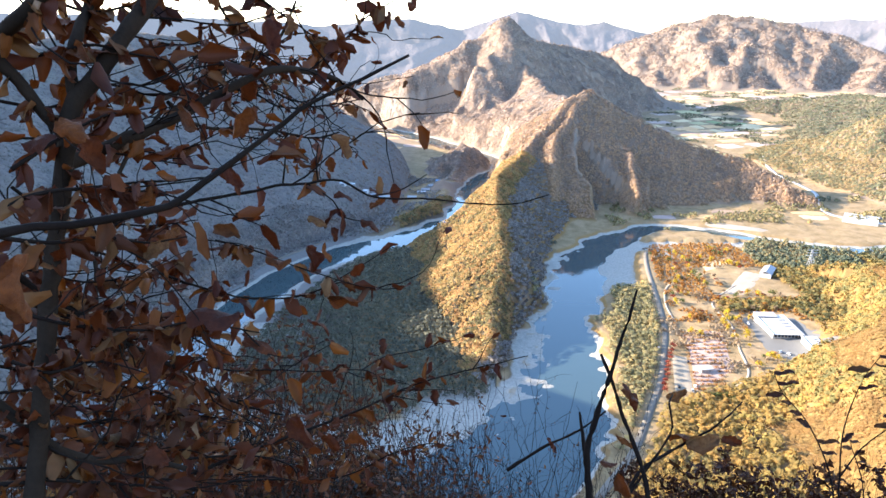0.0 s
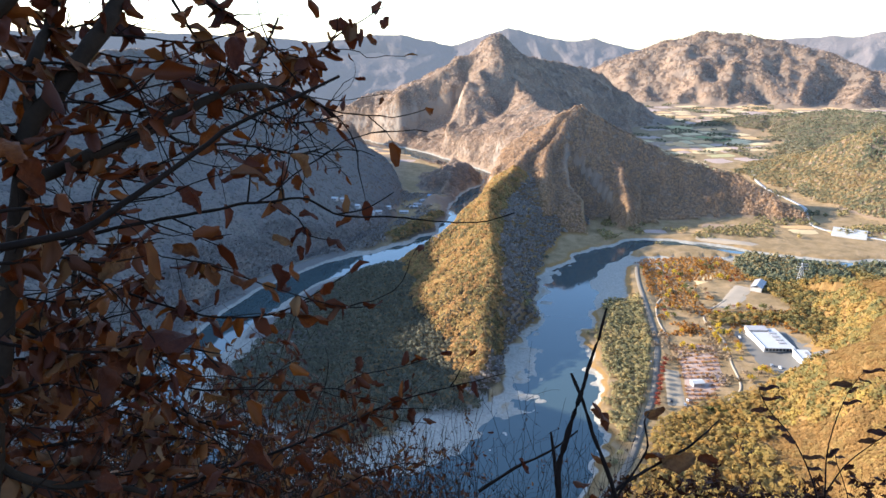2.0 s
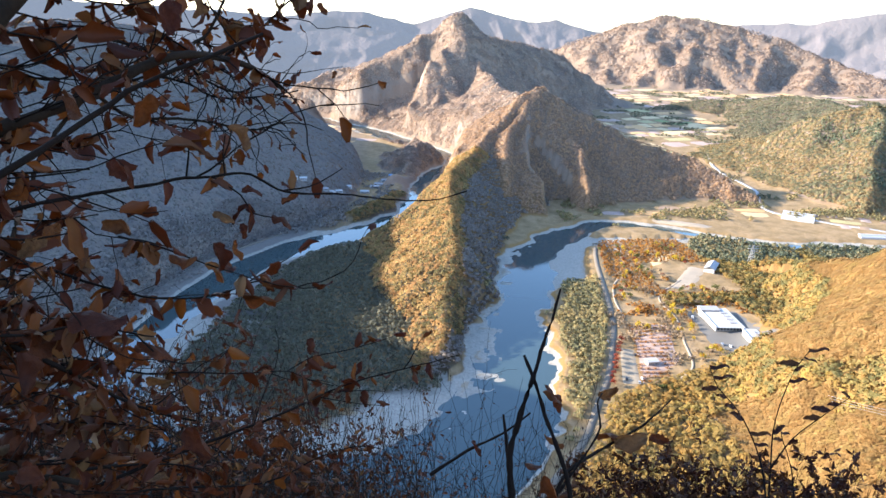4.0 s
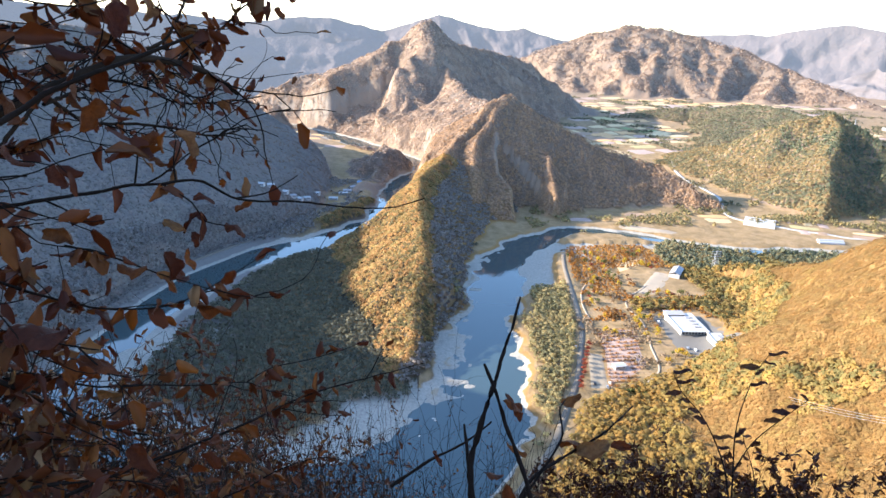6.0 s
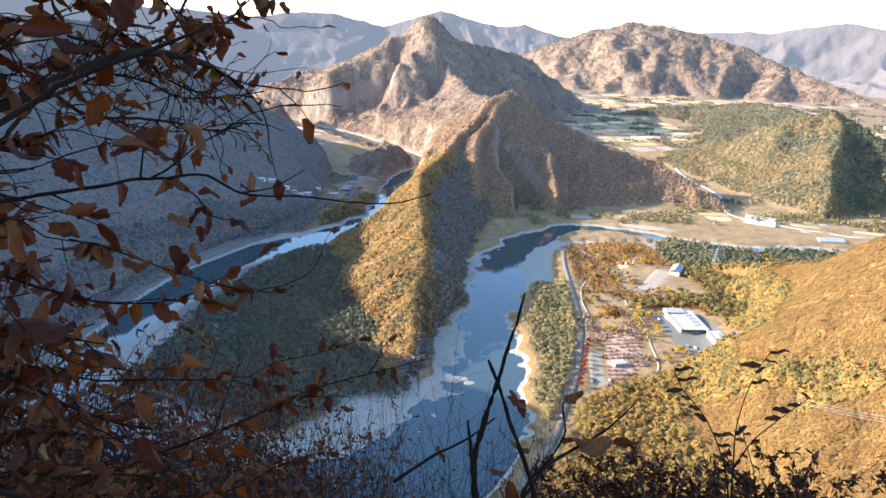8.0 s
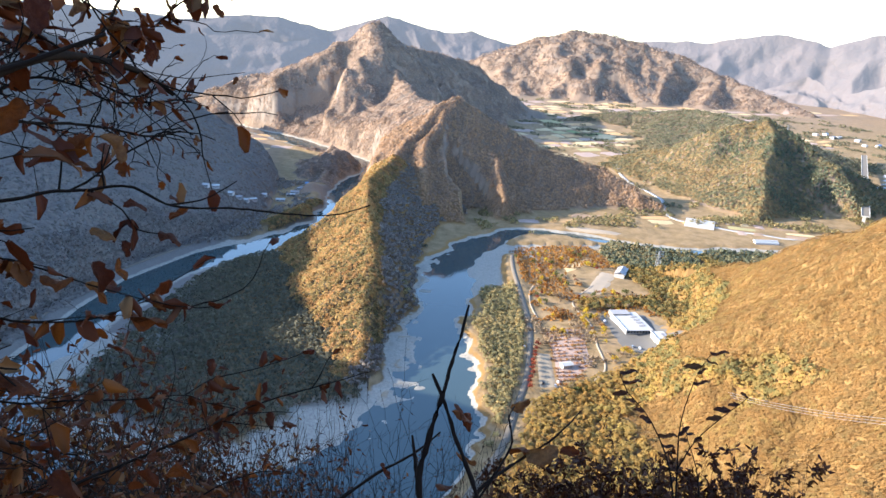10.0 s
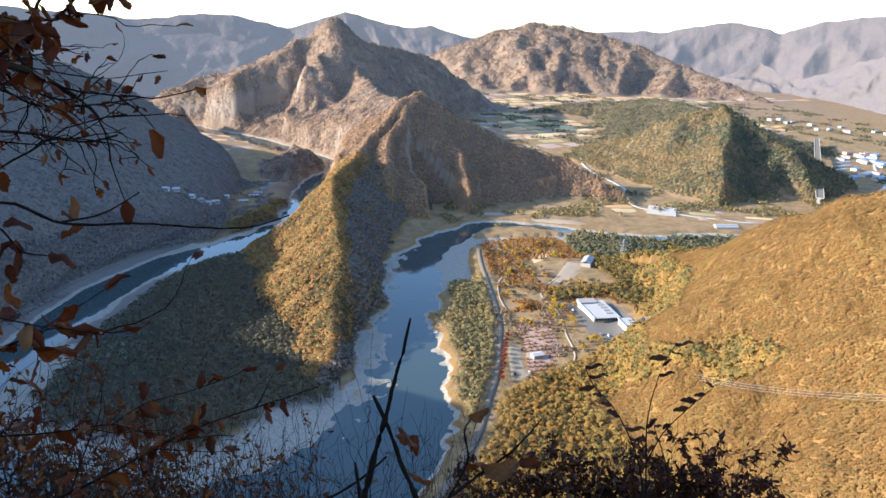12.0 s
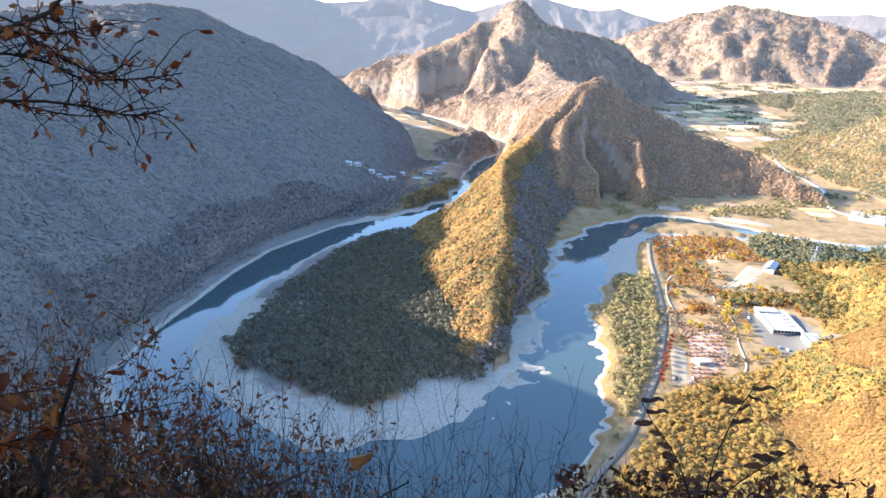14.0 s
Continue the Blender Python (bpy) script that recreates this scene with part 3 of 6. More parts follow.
# ---- woods ----
def forest(name, keep, box, spacing, height, spread, tufts, size, material, label, seed, conic=False, relief=0.62, lay=0.0):
    """Crowns made of many small leafy tufts over the places that keep(x, y, z, hill, off) takes."""
    rng = np.random.default_rng(seed)
    x0, y0, x1, y1 = box
    gx_, gy_ = np.meshgrid(np.arange(x0, x1, spacing), np.arange(y0, y1, spacing))
    x = gx_.ravel() + rng.uniform(-0.45, 0.45, gx_.size) * spacing
    y = gy_.ravel() + rng.uniform(-0.45, 0.45, gx_.size) * spacing
    z, hill, off = land(x, y)
    k = keep(x, y, z, hill, off) & ~((x > 266) & (x < 322) & (y > 474) & (y < 570))
    x, y, z = x[k], y[k], z[k]
    n = len(x)
    slant = np.stack([land(x - 6, y)[0] - land(x + 6, y)[0], land(x, y - 6)[0] - land(x, y + 6)[0], np.full(n, 12.0)], -1) if lay else np.zeros((n, 3))
    slant /= np.linalg.norm(slant, axis=1, keepdims=True) + 1e-6
    h = height * rng.uniform(0.65, 1.25, n)
    w = spread * rng.uniform(0.7, 1.25, n)
    u = rng.normal(size=(n, tufts, 3))
    u /= np.linalg.norm(u, axis=2, keepdims=True)
    u[..., 2] = np.abs(u[..., 2]) * 0.9 - 0.12
    rad = rng.uniform(0.55, 1.0, (n, tufts, 1)) ** 0.6
    c = u * rad
    if conic:
        c[..., 2] = rng.uniform(0, 1, (n, tufts))
        c[..., :2] *= (1.05 - c[..., 2:3])
    c = c * np.stack([w, w, h * (1.0 if conic else relief)], -1)[:, None, :]
    if lay:
        # the canopy follows the slope
        c[..., 2] -= (slant[:, None, 0] * c[..., 0] + slant[:, None, 1] * c[..., 1]) / np.maximum(slant[:, None, 2], 0.3)
    c = c + np.stack([x, y, z + h * (0.05 if conic else 0.97 - relief)], -1)[:, None, :]
    # each tuft lies roughly along the crown's surface
    out = u + rng.normal(size=u.shape) * 0.45 + lay * slant[:, None, :]
    out /= np.linalg.norm(out, axis=2, keepdims=True)
    e1 = np.cross(out, rng.normal(size=u.shape))
    e1 /= np.linalg.norm(e1, axis=2, keepdims=True) + 1e-6
    e2 = np.cross(out, e1)
    ang = np.array([0.0, 2.1, 4.2]) + rng.uniform(-0.5, 0.5, (n, tufts, 3))
    a = np.cos(ang)[..., None] * e1[:, :, None] + np.sin(ang)[..., None] * e2[:, :, None] + rng.normal(size=(n, tufts, 3, 1)) * 0.15 * out[:, :, None]
    p = c[:, :, None, :] + a * size * rng.uniform(0.6, 1.3, (n, tufts, 1, 1))
    # leaves shade as the rounded crown that they cover
    soft = u * (0.9 if not lay else 0.55 if lay < 4 else 0.28) + rng.normal(size=u.shape) * 0.12 + (slant[:, None, :] * 1.1 if lay else np.array([0, 0, 0.5]))
    soft /= np.linalg.norm(soft, axis=2, keepdims=True)
    face = np.cross(p[:, :, 1] - p[:, :, 0], p[:, :, 2] - p[:, :, 0])
    flip = (face * soft).sum(-1) < 0
    p[flip] = p[flip][:, ::-1]
    ob = soup(name, p.reshape(-1, 3), np.arange(n * tufts * 3).reshape(-1, 3), material, False, np.repeat(soft.reshape(-1, 3), 3, axis=0))
    tagged(ob, label, "forest", kind="stuff")

    return ob


H = {n: i for i, n in enumerate(HILLS)}
seen = lambda x, y, lo, hi: (np.degrees(np.arctan2(x, y)) > lo) & (np.degrees(np.arctan2(x, y)) < hi)
rise = lambda x, y: np.hypot(land(x + 5, y)[0] - land(x - 5, y)[0], land(x, y + 5)[0] - land(x, y - 5)[0]) / 10
# the spur's face turned away from the sun
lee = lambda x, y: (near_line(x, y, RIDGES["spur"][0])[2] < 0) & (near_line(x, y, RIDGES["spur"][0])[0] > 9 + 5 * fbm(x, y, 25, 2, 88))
patchy = lambda x, y, s: fbm(x, y, 45, 3, s)
forest("forest", lambda x, y, z, h, o: (h == H["spur"]) & (o > 6) & (y < 1010) & ~lee(x, y), (-120, 380, 260, 1010), 3.8, 5.5, 2.7, 20, 1.15, M_SPUR,
       "mixed autumn wood of oak and pine covering the river spur", 1, False, 0.42, 0.6)
# greyer crowns paint the hazy shade on the spur's east face
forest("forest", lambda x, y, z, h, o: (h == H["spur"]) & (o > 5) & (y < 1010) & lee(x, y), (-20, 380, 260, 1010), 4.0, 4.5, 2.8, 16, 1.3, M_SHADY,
       "wood on the lee side of the river spur, greyed for hazy shade", 17, False, 0.4)
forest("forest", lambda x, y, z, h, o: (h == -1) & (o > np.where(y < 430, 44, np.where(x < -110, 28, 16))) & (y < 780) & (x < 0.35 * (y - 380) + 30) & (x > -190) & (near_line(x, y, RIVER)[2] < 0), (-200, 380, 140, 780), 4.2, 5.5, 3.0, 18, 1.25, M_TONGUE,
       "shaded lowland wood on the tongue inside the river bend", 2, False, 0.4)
GULLY = [(235, 420, 0), (262, 395, 0), (278, 360, 0), (296, 325, 0)]
foot_band = lambda x, y, z: (z + 14 * fbm(x, y, 70, 3, 91) < np.where(y > 385 + 8 * fbm(x, y, 40, 3, 93), 46, 8)) | (near_line(x, y, GULLY)[0] < 13 + 10 * fbm(x, y, 22, 3, 92))
forest("forest", lambda x, y, z, h, o: (h == H["slope"]) & seen(x, y, 12, 56) & foot_band(x, y, z) & (o > 14), (80, 180, 620, 860), 4.4, 6.5, 3.0, 26, 1.35, M_FOOT,
       "yellow and green mixed wood along the foot of the hillside", 13, False, 0.5, 0.5)
forest("forest", lambda x, y, z, h, o: (h == H["slope"]) & seen(x, y, 12, 61) & ~foot_band(x, y, z) & (o > 14), (80, 150, 760, 900), 3.1, 2.2, 2.4, 30, 0.72, M_ORANGE,
       "rust-orange oak wood covering the near hillside", 3, False, 0.2, 5.0)
forest("forest", lambda x, y, z, h, o: (h == H["west"]) & seen(x, y, -44, 7) & (o > 4), (-800, 300, 200, 1420), 4.6, 1.8, 3.4, 12, 2.0, M_SHADY,
       "shaded leafless wood on the steep western mountainside", 4, False, 0.2, 5.0)
forest("forest", lambda x, y, z, h, o: ((h == H["knoll"]) | (h == H["bluff"]) | (h == H["pillar"]) | ((h == H["peak_arm"]) & (y < 1130))) & (o > 4) & (rise(x, y) < 2.6), (80, 840, 640, 1260), 4.2, 4.0, 2.9, 16, 1.3, M_KNOLL,
       "brown oak wood on the rocky knoll above the river", 5, False, 0.35, 3.0)
forest("forest", lambda x, y, z, h, o: np.isin(h, [H["pine"], H["pine_arm"]]) & (patchy(x, y, 31) > 0.5 - (x - 760) / 160), (450, 850, 1200, 1550), 4.4, 7, 3.0, 14, 1.8, M_PINE,
       "dark pine wood on the round hill across the valley", 7, True, 0.62, 1.0)
forest("forest", lambda x, y, z, h, o: np.isin(h, [H["pine"], H["pine_arm"]]) & (patchy(x, y, 31) <= 0.5 - (x - 760) / 160), (450, 850, 1200, 1550), 4.4, 4, 3.2, 12, 1.8, M_HILL,
       "yellowing broadleaf wood on the round hill across the valley", 8, False, 0.35, 2.0)
forest("forest", lambda x, y, z, h, o: (h == H["low"]), (480, 900, 1400, 2150), 6.2, 5, 3.6, 10, 2.3, M_LOW,
       "dark wood on the low hills between the fields", 10, False, 0.35, 1.5)
forest("forest", lambda x, y, z, h, o: (h == -1) & (o > 12) & (x < 60) & (y < 1180) & (y > 640) & (near_line(x, y, RIVER)[2] > 0) & (patchy(x, y, 18) > 0.05), (-320, 440, 120, 1200), 6, 5.5, 3.4, 12, 1.5, M_SHADY,
       "shaded scrub on the western river bank", 12)
forest("forest", lambda x, y, z, h, o: ((h == H["west_arm"]) | (h == H["shade_ridge"]) | ((h == -1) & (o > 24))) & seen(x, y, -46, -10) & (o > 7) & (x < -150) & (near_line(x, y, [(*q, 0) for q in WEST_LANE])[0] > 5) & (near_line(x, y, RIVER)[2] > 0), (-520, 240, -120, 720), 3.4, 3.2, 3.0, 12, 1.6, M_SHADY,
       "leafless wood on the steep slope above the river", 14, False, 0.3, 4.0)
forest("forest", lambda x, y, z, h, o: np.isin(h, [H[k] for k in ("peak", "peak_arm", "rib_k", "rib_a", "rib_b", "rib_c", "rib_d", "rib_e")]) & seen(x, y, -17, 18) & (o > 4) & (rise(x, y) < 2.2 + 0.5 * patchy(x, y, 71)) & (y > 1110), (-560, 1080, 720, 2200), 6.4, 1.4, 4.4, 8, 2.3, M_FAR,
       "thin bare brown wood on the jagged rocky mountain", 15, False, 0.4, 3.2)
forest("forest", lambda x, y, z, h, o: np.isin(h, [H[k] for k in ("broad", "rib_f", "rib_g", "rib_h", "rib_i", "rib_j")]) & seen(x, y, 10, 40) & (y < 3300), (400, 2350, 2300, 3300), 11, 2.5, 7, 8, 3.6, M_FAR,
       "bare brown wood on the broad far mountain", 16, False, 0.4, 3.2)
forest("forest", lambda x, y, z, h, o: ((h == H["west"]) | (h == H["west_arm"])) & seen(x, y, -44, 0) & (o > 12) & (o < 46), (-420, 330, 40, 1250), 2.3, 3.0, 2.2, 9, 1.2, M_SHADY,
       "leafless scrub on the steep bank above the western lane", 18, False, 0.5)
forest("forest", lambda x, y, z, h, o: np.isin(h, [H[k] for k in ("peak", "peak_arm", "rib_k", "rib_a", "rib_b", "rib_c", "rib_d", "rib_e")]) & (o > 6) & (o < 60) & (y > 1180), (-420, 1180, 330, 1950), 4.0, 3.0, 2.8, 8, 1.8, M_FAR,
       "brown scrub along the rocky foot of the jagged mountain", 19, False, 0.5, 1.5)


# ---- the plants round the lookout ----
def leaf_material(name, stops, through=0.35, vein=7.0):
    m, ns, ls, b = mat(name, 0.6, 0, 0.2)
    inf = ns.new("ShaderNodeObjectInfo")
    geo = ns.new("ShaderNodeNewGeometry")
    tex = ns.new("ShaderNodeTexCoord")
    n = node(ns, "ShaderNodeTexNoise", Scale=vein, Detail=5.0, Roughness=0.7)
    ls.new(tex.outputs["Object"], n.inputs["Vector"])
    a = ns.new("ShaderNodeMath")
    a.operation = "ADD"
    ls.new(inf.outputs["Random"], a.inputs[0])
    ls.new(geo.outputs["Random Per Island"], a.inputs[1])
    fr = ns.new("ShaderNodeMath")
    fr.operation = "FRACT"
    ls.new(a.outputs[0], fr.inputs[0])
    r = ramp(ns, stops)
    ls.new(fr.outputs[0], r.inputs[0])
    spot = ramp(ns, [(0.35, (0.35, 0.3, 0.28)), (0.6, (1.15, 1.1, 1.0))])
    ls.new(n.outputs[0], spot.inputs[0])
    c = mix(ns, ls, 0.8, r.outputs[0], spot.outputs[0], "MULTIPLY")
    bump(ns, ls, n.outputs[0], b, 0.5, 0.01)
    ls.new(c, b.inputs["Base Color"])
    tr = ns.new("ShaderNodeBsdfTranslucent")
    ls.new(mix(ns, ls, 1.0, r.outputs[0], (1.0, 0.62, 0.35), "MULTIPLY"), tr.inputs[0])
    ms = node(ns, "ShaderNodeMixShader", Fac=through)
    ls.new(b.outputs[0], ms.inputs[1])
    ls.new(tr.outputs[0], ms.inputs[2])
    ls.new(ms.outputs[0], ns["Material Output"].inputs[0])
    return m


def bark_material(name, lo, hi):
    m, ns, ls, b = mat(name, 0.95, 0, 0.05)
    tex = ns.new("ShaderNodeTexCoord")
    n1, n2 = node(ns, "ShaderNodeTexNoise", Scale=18.0, Detail=6.0), node(ns, "ShaderNodeTexNoise", Scale=160.0, Detail=4.0)
    for n in (n1, n2):
        ls.new(tex.outputs["Object"], n.inputs["Vector"])
    c = mix(ns, ls, n1.outputs[0], lo, hi)
    ls.new(mix(ns, ls, 0.5, c, n2.outputs[0], "MULTIPLY"), b.inputs["Base Color"])
    bump(ns, ls, n2.outputs[0], b, 0.5, 0.003)
    return m


M_LEAF = leaf_material("dry_beech_leaf", [(0.0, (0.0471, 0.0116, 0.0035)), (0.3, (0.0875, 0.0233, 0.0043)), (0.5, (0.0568, 0.0143, 0.0061)), (0.68, (0.1501, 0.0492, 0.0061)), (0.82, (0.0750, 0.0233, 0.0087)), (0.95, (0.1501, 0.0787, 0.0312))])
M_DARKLEAF = leaf_material("dark_shrub_leaf", [(0.0, (0.03, 0.012, 0.008)), (0.5, (0.06, 0.022, 0.012)), (0.85, (0.09, 0.042, 0.014))], 0.3, 60.0)
M_RUST = leaf_material("rusty_shrub_leaf", [(0.0, (0.0528, 0.0160, 0.0064)), (0.4, (0.1056, 0.0336, 0.0096)), (0.7, (0.0688, 0.0224, 0.0096)), (0.95, (0.1664, 0.0768, 0.0176))], 0.3, 60.0)
M_BARK = bark_material("brown_bark", (0.006, 0.004, 0.003), (0.045, 0.03, 0.02))
M_STRAW = bark_material("straw_twig", (0.018, 0.012, 0.009), (0.075, 0.05, 0.036))
M_TWIG = bark_material("dark_twig", (0.005, 0.0035, 0.003), (0.024, 0.016, 0.012))


def bend(points, step):
    """A smooth line through the points (Catmull-Rom), as an array."""
    p = np.array(points, float)
    e = np.vstack([2 * p[0] - p[1], p, 2 * p[-1] - p[-2]])
    out = []
    for i in range(1, len(e) - 2):
        n = max(2, int(np.linalg.norm(e[i + 1] - e[i]) / step))
        for t in np.arange(n) / n:
            out.append(0.5 * (2 * e[i] + (e[i + 1] - e[i - 1]) * t + (2 * e[i - 1] - 5 * e[i] + 4 * e[i + 1] - e[i + 2]) * t ** 2
                              + (3 * e[i] - e[i - 1] - 3 * e[i + 1] + e[i + 2]) * t ** 3))
    out.append(p[-1])
    return np.array(out)


class Tubes:
    """Collects tapered branches into one mesh."""

    def __init__(self):
        self.p, self.f, self.n = [], [], 0

    def add(self, line, r0, r1, sides=6, knots=0.0):
        line = np.asarray(line, float)
        n = len(line)
        t = np.gradient(line, axis=0)
        t /= np.linalg.norm(t, axis=1, keepdims=True) + 1e-9
        ref = np.array([0.31, 0.2, 0.93])
        u = np.cross(t, ref)
        u /= np.linalg.norm(u, axis=1, keepdims=True) + 1e-9
        w = np.cross(t, u)
        r = np.linspace(r0, r1, n)
        if knots:
            r = r * (1 + knots * np.sin(np.arange(n) * 2.4) * np.sin(np.arange(n) * 0.9 + 1))
        a = np.arange(sides) * 2 * math.pi / sides
        ring = line[:, None] + r[:, None, None] * (np.cos(a)[None, :, None] * u[:, None] + np.sin(a)[None, :, None] * w[:, None])
        self.p.append(ring.reshape(-1, 3))
        k = self.n + np.arange(n * sides).reshape(n, sides)
        q = np.stack([k[:-1], np.roll(k, -1, 1)[:-1], np.roll(k, -1, 1)[1:], k[1:]], -1).reshape(-1, 4)
        self.f.append(q)
        self.n += n * sides

    def mesh(self, name, material, parent=None, label="", origin=(0, 0, 0)):
        ob = soup(name, np.vstack(self.p) - np.array(origin), np.vstack(self.f), material, True)
        if parent:
            ob.parent = parent
        return tagged(ob, label)


def leaf_mesh(name, seed, length=1.0, width=0.62, curl=0.5, rows=6, cols=5):
    """One dry leaf of unit length along +x, folded on its midrib and curled."""
    rng = random.Random(seed)
    pts, faces = [], []
    twist, tipcurl, roll = rng.uniform(-1.3, 1.3), rng.uniform(-1, 1) * curl, rng.uniform(0.3, 1.0 + 1.3 * curl) * rng.choice((-1, 1))
    skew = [rng.uniform(0.8, 1.15) for _ in range(2)]
    for i in range(rows + 1):
        s = i / rows
        w = width * 0.5 * math.sin(math.pi * (0.06 + 0.9 * s ** 0.85)) ** 0.55
        x = s * length * (1 - 0.15 * abs(tipcurl) * s)
        z = tipcurl * 0.45 * s * s + 0.06 * math.sin(6 * s + seed)
        for j in np.linspace(-1, 1, cols):
            edge = w * skew[int(j > 0)] * (1 + (0.18 * math.sin(11 * s + 4 * seed + 2 * j) + 0.13 * math.sin(23 * s + seed)) * abs(j))
            f = j * roll * (0.6 + 0.4 * s)
            y0 = edge * (math.sin(f) / (roll * (0.6 + 0.4 * s)))
            z0 = edge * (1 - math.cos(f)) / (roll * (0.6 + 0.4 * s)) + 0.05 * math.sin(8 * s + 5 * j + seed) + 0.05 * abs(j)
            a = twist * s
            pts.append((x, y0 * math.cos(a) - z0 * math.sin(a), z + y0 * math.sin(a) + z0 * math.cos(a)))
    for i in range(rows):
        for j in range(cols - 1):
            k = i * cols + j
            faces.append((k, k + 1, k + cols + 1, k + cols))
    me = bpy.data.meshes.new(name)
    me.from_pydata(pts, [], faces)
    me.polygons.foreach_set("use_smooth", [True] * len(faces))
    return me


# ---- things in the valley ----
def height(x, y):
    return float(land(np.array([float(x)]), np.array([float(y)]))[0][0])


def part(name, bm, material, parent, label="", at=(0, 0, 0), turn=0.0):
    me = bpy.data.meshes.new(name)
    bm.to_mesh(me)
    bm.free()
    me.materials.append(material)
    ob = new(name, me)
    ob.parent = parent
    ob.location, ob.rotation_euler = at, (0, 0, radians(turn))
    return tagged(ob, label)


def box(x0, y0, z0, x1, y1, z1, bevel=0.0):
    bm = bmesh.new()
    bmesh.ops.create_cube(bm, size=1)
    bmesh.ops.scale(bm, vec=(x1 - x0, y1 - y0, z1 - z0), verts=bm.verts)
    bmesh.ops.translate(bm, vec=((x0 + x1) / 2, (y0 + y1) / 2, (z0 + z1) / 2), verts=bm.verts)
    if bevel:
        bmesh.ops.bevel(bm, geom=bm.edges[:], offset=bevel, segments=2, affect="EDGES")
    return bm


def gable(x0, y0, x1, y1, z0, rise, over=0.5, thick=0.3):
    """A pitched roof with its ridge along x."""
    bm = bmesh.new()
    x0, x1, y0, y1 = x0 - over, x1 + over, y0 - over, y1 + over
    ym = (y0 + y1) / 2
    rows = []
    for x in (x0, x1):
        rows.append([bm.verts.new(p) for p in ((x, y0, z0), (x, ym, z0 + rise), (x, y1, z0), (x, y1, z0 - thick), (x, ym, z0 + rise - thick), (x, y0, z0 - thick))])
    for i in range(6):
        bm.faces.new((rows[0][i], rows[0][(i + 1) % 6], rows[1][(i + 1) % 6], rows[1][i]))
    bm.faces.new(rows[0][::-1])
    bm.faces.new(rows[1])
    return bm


M_ASPHALT = plain("grey_asphalt", (0.15, 0.125, 0.095), 0.9, 9, 0.2, relief=0.02)
M_YARD = plain("dark_asphalt", (0.12, 0.112, 0.1), 0.9, 9, 0.2, relief=0.02)
M_LOT = plain("pale_paving", (0.26, 0.21, 0.145), 0.9, 7, 0.2)
M_WHITE = plain("white_render", (0.42, 0.41, 0.39), 0.7, 6, 0.12)
M_ROOF = plain("white_metal_roof", (0.36, 0.36, 0.35), 0.6, 8, 0.12)
M_GREYROOF = plain("grey_roof", (0.27, 0.26, 0.26), 0.6, 4, 0.2)
M_BLUEROOF = plain("blue_roof", (0.12, 0.22, 0.36), 0.5, 4, 0.2)
M_REDROOF = plain("orange_roof", (0.36, 0.15, 0.08), 0.6, 4, 0.2)
M_PANE = plain("dark_window_pane", (0.03, 0.045, 0.06), 0.12, 3, 0.2)
M_CONCRETE = plain("concrete", (0.34, 0.33, 0.31), 0.85, 5, 0.18)
M_STEEL = plain("grey_steel", (0.4, 0.41, 0.42), 0.5, 2, 0.15, 0.6)
M_FILM = plain("greenhouse_film", (0.32, 0.32, 0.31), 0.45, 5, 0.15)
M_SOILS = [plain(n, c, 0.95, 14, 0.22, relief=0.15) for n, c in (("pale_straw", (0.46, 0.34, 0.18)), ("orange_stubble", (0.44, 0.27, 0.12)), ("brown_tilth", (0.25, 0.17, 0.11)), ("dry_grass", (0.3, 0.26, 0.12)), ("mauve_tilth", (0.3, 0.22, 0.18)), ("green_crop", (0.16, 0.19, 0.07)))]
M_SAND = plain("pale_sand", (0.29, 0.235, 0.17), 0.95, 8, 0.2)


def strip(name, nodes, width, material, lift, label, category, step=8.0, thick=0.25):
    """A road laid along a line on the land."""
    line = bend([(x, y, 0) for x, y in nodes], step)
    t = np.gradient(line[:, :2], axis=0)
    t /= np.linalg.norm(t, axis=1, keepdims=True)
    nrm = np.stack([-t[:, 1], t[:, 0]], -1)
    cols = []
    for k in (-0.5, -0.49, 0, 0.49, 0.5):
        p = line[:, :2] + nrm * width * k
        z = land(line[:, 0], line[:, 1])[0] * 0.5 + land(p[:, 0], p[:, 1])[0] * 0.5 + lift - (thick + lift + 0.6 if abs(k) == 0.5 else 0)
        cols.append(np.column_stack([p, z]))
    g = np.stack(cols, 1)
    a, b = g.shape[:2]
    ids = np.arange(a * b).reshape(a, b)
    q = np.stack([ids[:-1, :-1], ids[1:, :-1], ids[1:, 1:], ids[:-1, 1:]], -1).reshape(-1, 4)
    return tagged(soup(name, g.reshape(-1, 3), q, material), label, category, kind="structure")


def patch(name, corners, material, lift, label, category, n=7):
    """A four-cornered field or yard that follows the land, with an edge of its own."""
    a, b, c, d = (np.array(k, float) for k in corners)
    u, v = np.meshgrid(np.linspace(0, 1, n), np.linspace(0, 1, n))
    p = a * ((1 - u) * (1 - v))[..., None] + b * (u * (1 - v))[..., None] + c * (u * v)[..., None] + d * ((1 - u) * v)[..., None]
    rim = (u == 0) | (u == 1) | (v == 0) | (v == 1)
    z = land(p[..., 0], p[..., 1])[0] + np.where(rim, -0.5, lift)
    ids = np.arange(n * n).reshape(n, n)
    q = np.stack([ids[:-1, :-1], ids[:-1, 1:], ids[1:, 1:], ids[1:, :-1]], -1).reshape(-1, 4)
    return tagged(soup(name, np.dstack([p, z]).reshape(-1, 3), q, material), label, category, kind="structure")


